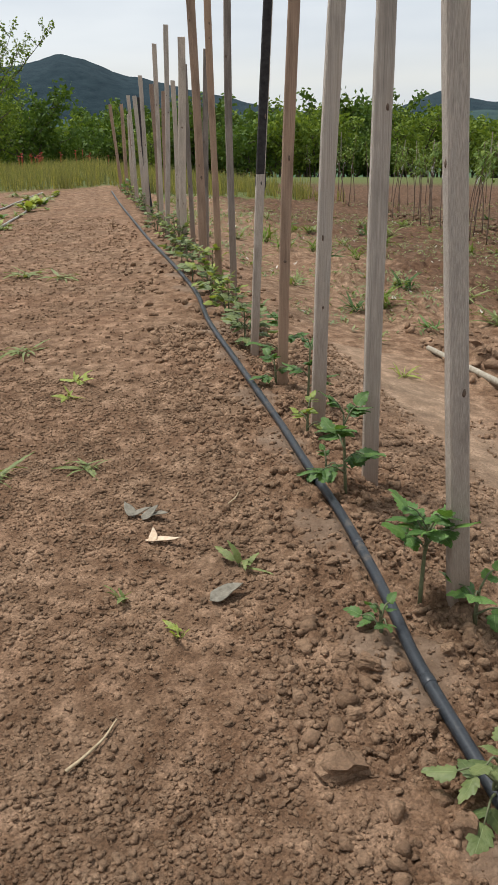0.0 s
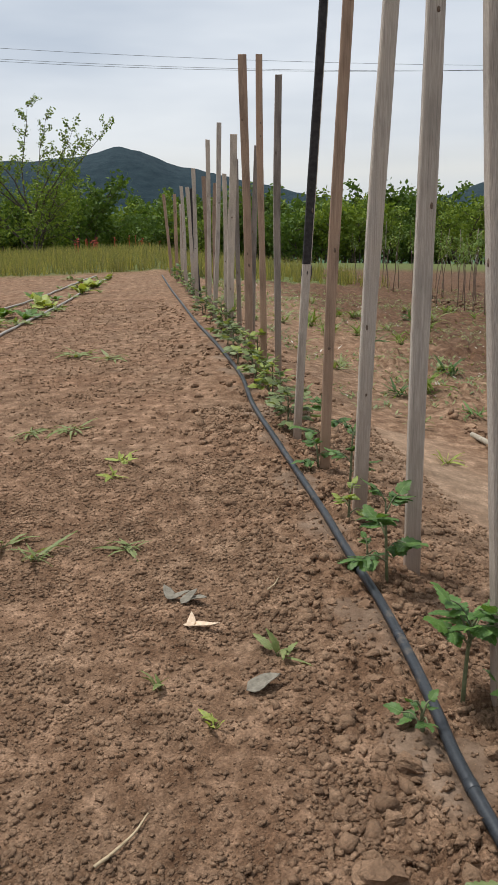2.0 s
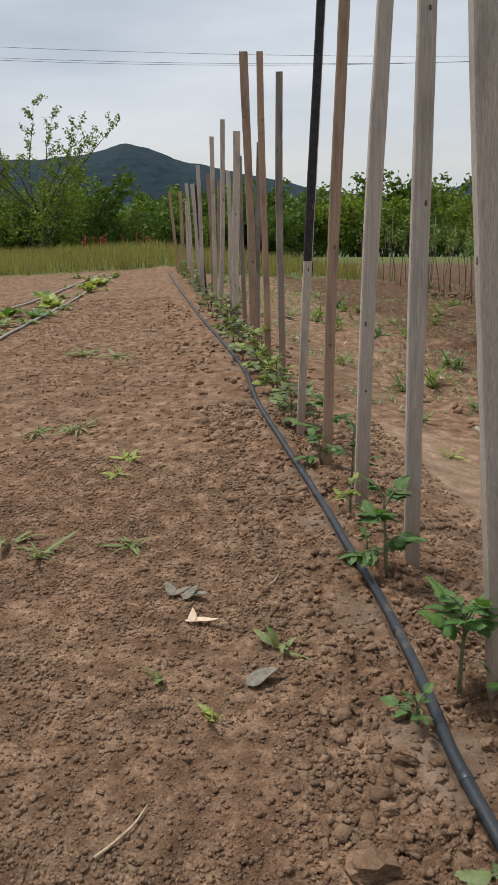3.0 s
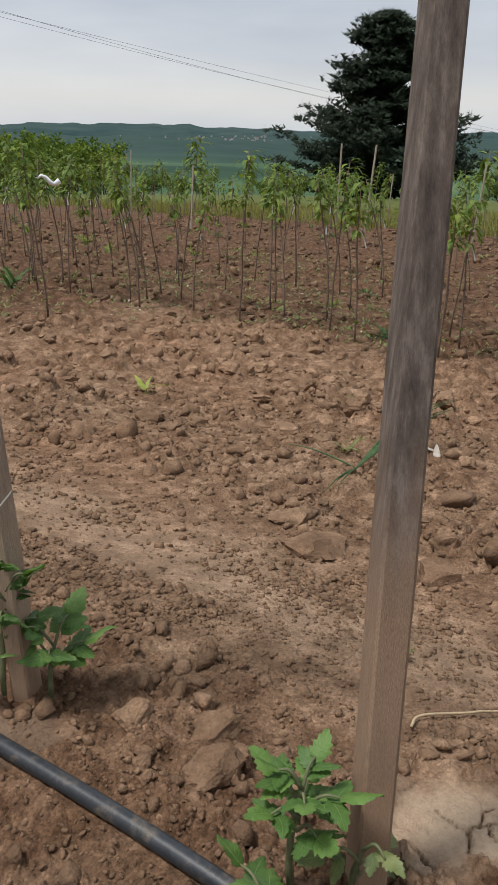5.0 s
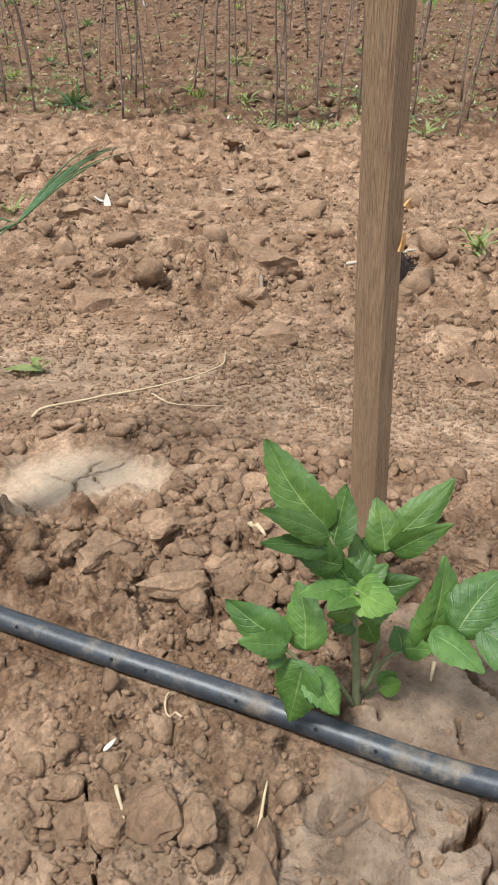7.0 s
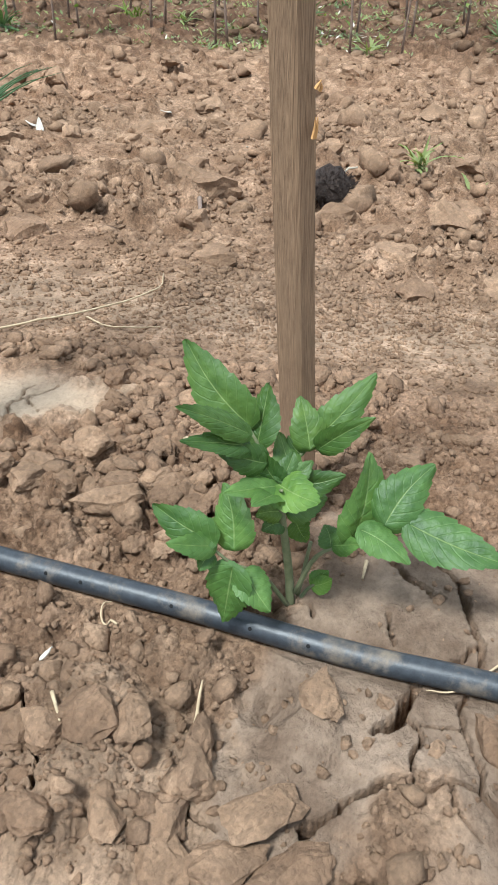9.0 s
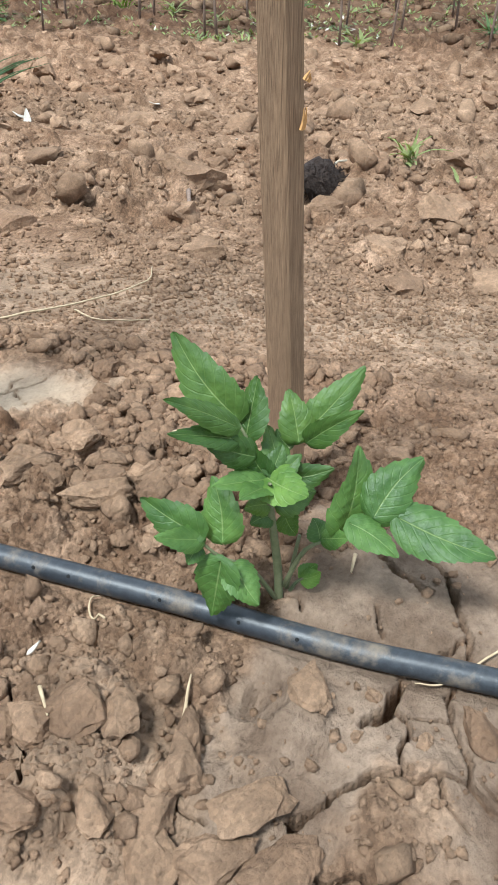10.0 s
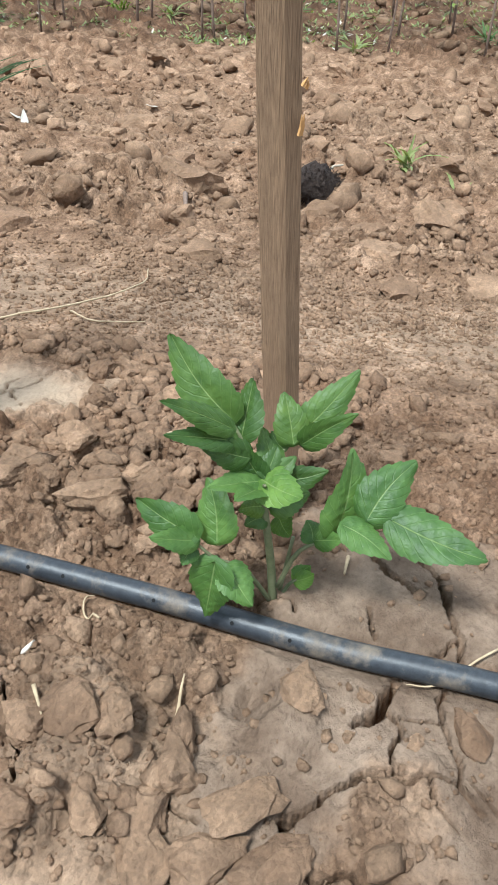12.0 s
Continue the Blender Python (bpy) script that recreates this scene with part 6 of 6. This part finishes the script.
strand("straw", [(1.145, 0.095), (1.125, 0.06)], 0.0045, "straw", "split piece of straw on the soil", "straw")
strand("straw", [(2.15, 0.66), (2.05, 0.60)], 0.007, "twig", "short brown stick on the soil", "twig")
s_pole = Shape()
s_pole.tube([(0.92, 4.12, ground_z(0.92, 4.12) + 0.03), (1.22, 3.28, ground_z(1.22, 3.28) + 0.03)], [0.014, 0.017], 8)
tagged(s_pole.build("wooden_pole", M["cane"], smooth=True), "pale wooden pole lying on the tilled soil", "pole")
strand("stick", [(2.37, 0.52), (2.46, 0.44), (2.52, 0.38)], 0.006, "cane", "pale stick beside the dark clump", "stick", 0.03)


def flat_bit(name, x, y, size, width, mat, label, category, seed, turn=0.0, lift=0.006):
    rng = random.Random(seed)
    z = ground_z(x, y) + lift
    s = Shape()
    c, q = math.cos(turn), math.sin(turn)
    s.leaflet((x - c * size / 2, y - q * size / 2, z), (x + c * size / 2, y + q * size / 2, z + 0.008), width, (0, 0, 1), rng, 8, False, 0.5, -0.2)
    ob = s.build(name, M[mat], smooth=True)
    m = ob.modifiers.new("thick", "SOLIDIFY")
    m.thickness = 0.0016
    return tagged(ob, label, category)


flat_bit("wood_chip", 0.0, 1.775, 0.10, 0.026, "chip", "pale curled wood shaving on the soil", "wood chip", 1, -0.3)
flat_bit("wood_chip", -0.035, 1.80, 0.05, 0.022, "chip", "pale wood shaving on the soil", "wood chip", 2, 1.7)
flat_bit("fallen_leaf", 0.188, 1.525, 0.075, 0.048, "dead_leaf", "wilted grey-green leaf lying on the soil", "leaf", 3, 0.5)
for k, (dx, dy, tn) in enumerate(((0, 0, 0.2), (0.03, -0.01, 1.0), (-0.035, 0.012, 2.2), (0.055, -0.02, -0.4))):
    flat_bit("withered_leaf", -0.096 + dx, 1.934 + dy, 0.06, 0.03, "dead_leaf", "withered grey leaf lying on the soil", "leaf", 10 + k, tn, 0.01)
for k, (x, y, l) in enumerate(((2.63, 1.57, 0.09), (2.66, 1.63, 0.05), (3.13, 1.38, 0.05), (2.80, 0.86, 0.03), (3.05, -0.25, 0.06), (0.79, 0.03, 0.015))):
    flat_bit("root_bit", x, y, l, l * 0.3, "white", "whitish bit of dry root on the soil", "root", 30 + k, 0.7 + k, 0.008)


def compost_clump(x, y):
    rng = random.Random(4)
    z = ground_z(x, y)
    top = empty("peat_clump", (x, y, z), "clump of dark peaty root ball on the soil", "peat clump")
    me = clod_mesh(55)
    me.materials.clear()
    me.materials.append(M["compost"])
    ob = new("root_ball", me)
    ob.parent = top
    ob.matrix_basis = Matrix.Translation((0, 0, 0.035)) @ Matrix.Diagonal((0.078, 0.07, 0.085, 1))
    s = Shape()
    for _ in range(420):
        d = Vector((rng.gauss(0, 1), rng.gauss(0, 1), rng.gauss(0.3, 0.8))).normalized()
        p = Vector((d.x * 0.075, d.y * 0.068, 0.035 + d.z * 0.055))
        q = p + d * rng.uniform(0.0, 0.003) + Vector((rng.uniform(-.01, .01), rng.uniform(-.01, .01), rng.uniform(-.01, .01)))
        s.tube([p - d * 0.012, p - d * 0.004, q - d * 0.002], [0.0016, 0.0012, 0.0005], 3, False)
    s.build("root_hairs", M["compost"], top, "fine dark root hairs")


compost_clump(2.39, 0.40)


def onion_grass(x, y):
    rng = random.Random(6)
    top = empty("grass_tuft", (x, y, ground_z(x, y)), "tuft of long bluish-green grass leaning over the soil", "grass tuft")
    for k in range(13):
        a = rng.uniform(0.12, 0.38) if k < 9 else rng.uniform(1.6, 4.0)
        l = rng.uniform(0.40, 0.82) if k < 9 else rng.uniform(0.15, 0.3)
        path = [Vector((math.cos(a) * l * t, math.sin(a) * l * t, 0.015 + 0.10 * l * math.sin(min(3.1, 2.3 * t)))) for t in (0, .2, .4, .6, .8, 1)]
        s = Shape()
        s.tube(path, [0.003, 0.0032, 0.003, 0.0024, 0.0016, 0.0006], 5)
        s.build("blade", M["onion"], top, smooth=True)


onion_grass(2.16, 1.53)


# ---- second bed with its hoses ----
def old_hose(pts, label):
    path = [Vector((p.x, p.y, 0.0)) for p in spline([(*q, 0) for q in pts], 8)]
    for p in path:
        p.z = ground_z(p.x, p.y) + 0.016
    s = Shape()
    s.tube(path, 0.0125, 8)
    tagged(s.build("irrigation_hose", M["pale_hose"], smooth=True), label, "hose")


old_hose([(-4.3, 13.4), (-4.15, 12.0), (-3.85, 9.9), (-3.75, 8.4), (-3.5, 7.0), (-3.4, 5.5)], "dusty grey irrigation hose along the neighbouring bed")
old_hose([(-3.95, 13.2), (-3.6, 11.0), (-3.2, 8.9), (-2.95, 7.2), (-2.7, 5.8), (-2.5, 4.6)], "dusty grey irrigation hose at the edge of the bed")


def squash_bed():
    rng = random.Random(19)
    kinds = [weed(-3.4, 8.9, 0.24, 7, 901, "young squash plant with broad yellow-green leaves", "yellow_leaf", 0.7, 0.7, "squash_plant"),
             weed(-3.5, 8.0, 0.22, 8, 902, "young squash plant with broad green leaves", "tomato_leaf", 0.7, 0.7, "squash_plant"),
             weed(-3.2, 7.3, 0.20, 8, 903, "low green weed along the hose", "old_leaf", 0.4, 0.4, "squash_plant")]
    for _ in range(60):
        y = rng.uniform(4.8, 13.2)
        x = np.interp(y, [4.6, 7.2, 8.9, 13.2], [-2.55, -2.98, -3.25, -3.98]) + rng.choice([rng.gauss(0, 0.1), rng.gauss(-0.4, 0.25)])
        m = Matrix.Translation((x, y, ground_z(x, y))) @ Matrix.Rotation(rng.uniform(0, 6.28), 4, "Z") @ Matrix.Scale(rng.uniform(0.35, 0.85), 4)
        copy_thing(rng.choice(kinds + [kinds[2]] * 3), m)


squash_bed()


# ---- nursery of young trees ----
def sapling(seed, height, tagged_white, caned):
    rng = random.Random(seed)
    top = empty("sapling", (0, 0, 0), "slim young nursery tree with leafy top", "sapling", "nursery saplings")
    s = Shape()
    path = limb_path((0, 0, -0.03), (rng.uniform(-.06, .06), rng.uniform(-.06, .06), 1), height, rng, 7)
    for i, p in enumerate(path):
        p.x *= 0.35
        p.y *= 0.35
    s.tube(path, [0.0075, 0.0072, 0.0068, 0.0063, 0.0056, 0.0048, 0.0038, 0.002], 6)
    c = Shape()
    for k in range(rng.randint(48, 66)):
        t = rng.uniform(0.70, 1.0)
        i = min(6, int(t * 7))
        p = path[i].lerp(path[i + 1], t * 7 - i)
        a = rng.uniform(0, 6.28)
        d = Vector((math.cos(a), math.sin(a), rng.uniform(-0.7, 0.6))).normalized()
        q = p + d * rng.uniform(0.01, 0.06)
        c.leaflet(q, q + d * rng.uniform(0.045, 0.078), rng.uniform(0.024, 0.040), (0, 0, 1), rng, 3, False, 0.3, 0.5)
    for k in range(rng.randint(0, 3)):
        p = path[1 + k]
        d = Vector((rng.uniform(-1, 1), rng.uniform(-1, 1), 0.3)).normalized()
        c.leaflet(p, p + d * 0.05, 0.03, (0, 0, 1), rng, 3, False, 0.3, 0.4)
    s.build("trunk", M["twig"], top, "thin brown leafless lower stem", smooth=True)
    c.build("crown", M["sapling_leaf"], top, smooth=True)
    if tagged_white:
        t = Shape()
        p = path[5] + Vector((0.01, 0, 0))
        e = p + Vector((rng.uniform(-.05, .05), rng.uniform(-.05, .05), -rng.uniform(0.08, 0.15)))
        t.tube([p, p.lerp(e, 0.5) + Vector((0.012, 0, 0)), e], [0.003, 0.0045, 0.004], 4)
        t.build("tie", M["tag"], top, "loose white plastic tie")
    if caned:
        t = Shape()
        t.tube([(0.03, 0.01, height * 0.62), (0.03 + rng.uniform(-.03, .05), rng.uniform(-.04, .04), height * 1.07)], [0.007, 0.006], 6)
        t.build("cane", M["cane"], top, "pale cane tip beside the crown")
    return top


def nursery():
    rng = random.Random(23)
    kinds = [sapling(900 + k, h, tg, cn) for k, (h, tg, cn) in enumerate(((1.16, True, False), (1.25, False, False), (1.08, True, True), (1.2, False, False), (1.30, True, False), (1.05, False, False)))]
    for i, k in enumerate(kinds):
        y = 0.4 + 1.3 * i
        x = float(row_x(y)) + 4.35 / 0.965
        k.matrix_basis = Matrix.Translation((x, y, ground_z(x, y)))
    far = []
    for u, gap in ((4.05, 0.42), (4.6, 0.5), (5.4, 0.5), (6.3, 0.55), (7.4, 0.55), (8.8, 0.55), (10.3, 0.55), (11.7, 0.5), (13.0, 0.5)):
        y = -2.5
        while y < 17:
            y += gap * rng.uniform(0.55, 1.45)
            x = float(row_x(y)) + (u + rng.uniform(-0.13, 0.13)) / 0.965
            m = Matrix.Translation((x, y, ground_z(x, y))) @ Matrix.Rotation(rng.uniform(0, 6.28), 4, "Z") @ Matrix.Rotation(rng.gauss(0, 0.035), 4, "X") @ Matrix.Scale(rng.uniform(0.92, 1.14), 4)
            if u < 8:
                copy_thing(rng.choice(kinds), m)
            else:
                far.append((rng.choice(kinds), m))
    for name, mat, what in (("trunk", "twig", "thin brown stems of the distant nursery rows"), ("crown", "sapling_leaf", "leafy tops of the distant nursery rows")):
        s = Shape()
        for k, m in far:
            me = next(c for c in k.children if c.name.startswith(name)).data
            s.add([m @ p.co for p in me.vertices], [tuple(f.vertices) for f in me.polygons])
        tagged(s.build("distant_saplings", M[mat]), what, "saplings", kind="stuff")
    # torn strips of white plastic caught on two saplings
    for x, y, z, l, a in ((4.79, 2.09, 0.43, 0.21, -1.1), (2.8, 5.0, 0.53, 0.14, -0.3)):
        copy_thing(kinds[1], Matrix.Translation((x, y, ground_z(x, y))))
        d, b = Vector((math.cos(a), math.sin(a), -0.25)).normalized(), Vector((0, 0, 1))
        s = Shape()
        pts = [Vector((x, y, z + 0.03)) + d * l * t + Vector((0, 0, 0.02 * math.sin(7 * t))) for t in (-0.04, 0.15, 0.35, 0.55, 0.75, 1.0)]
        s.tube(pts, [0.008, 0.010, 0.013, 0.016, 0.014, 0.020], 6)
        tagged(s.build("plastic_strip", M["tag"], smooth=True), "torn strip of white plastic caught on a sapling", "plastic strip")


nursery()


# ---- grass of the meadow ----
def meadow_grass():
    rs = np.random.RandomState(31)
    verts, faces = [], []

    def tuft(x, y, h, n):
        z = ground_z(x, y)
        for _ in range(n):
            a, l = rs.uniform(0, 6.283), h * rs.uniform(0.5, 1.2)
            w = 0.007 * (1 + l)
            px, py = x + rs.normal(0, 0.06), y + rs.normal(0, 0.06)
            dx, dy = math.cos(a) * l * 0.35, math.sin(a) * l * 0.35
            i = len(verts)
            verts.extend([(px - w * math.sin(a), py + w * math.cos(a), z - 0.03), (px + w * math.sin(a), py - w * math.cos(a), z - 0.03), (px + dx, py + dy, z + l)])
            faces.append((i, i + 1, i + 2))

    for _ in range(5200):
        y = 13.3 + 17 * rs.random_sample() ** 1.6
        u = rs.uniform(-14, 4.5)
        x = float(row_x(min(y, 40))) + u
        if y < 13.2 + 0.22 * (u + 6) * (u < 0) + 0.9 * min(max(u, 0), 3):
            continue
        tuft(x, y, 0.22 + 0.18 * rs.random_sample(), 8)
    for _ in range(5000):
        y = rs.uniform(-3, 20)
        u = 13.9 + 8 * rs.random_sample() ** 1.5
        x = float(row_x(y)) + u
        tuft(x, y, 0.2, 5)
    tagged(mesh_object("grass", verts, faces, M["grass"]), "tall mixed green and straw-coloured meadow grass", "grass", kind="stuff")


meadow_grass()


def poppies():
    """Red flowers at the foot of the hedgerow, too small to pick apart."""
    rng = random.Random(37)
    s = Shape()
    for _ in range(34):
        x, y = polar(rng.choice([rng.uniform(-20, -18.2), rng.uniform(-17.4, -14)]), rng.uniform(25.5, 28.5))
        z = ground_z(x, y) + rng.uniform(0.35, 0.55)
        for k in range(4):
            a = 1.57 * k + rng.uniform(-0.3, 0.3)
            d, b = Vector((math.cos(a), math.sin(a), 0.6)) * 0.05, Vector((-math.sin(a), math.cos(a), 0)) * 0.03
            p = Vector((x, y, z))
            s.add([p, p + d * 0.6 + b, p + d, p + d * 0.6 - b], [(0, 1, 2, 3)])
        s.tube([(x, y, z - 0.6), (x, y, z)], 0.006, 3)
    tagged(s.build("flowers", M["poppy"]), "scattered red flowers at the foot of the hedgerow", "flowers", kind="stuff")


poppies()
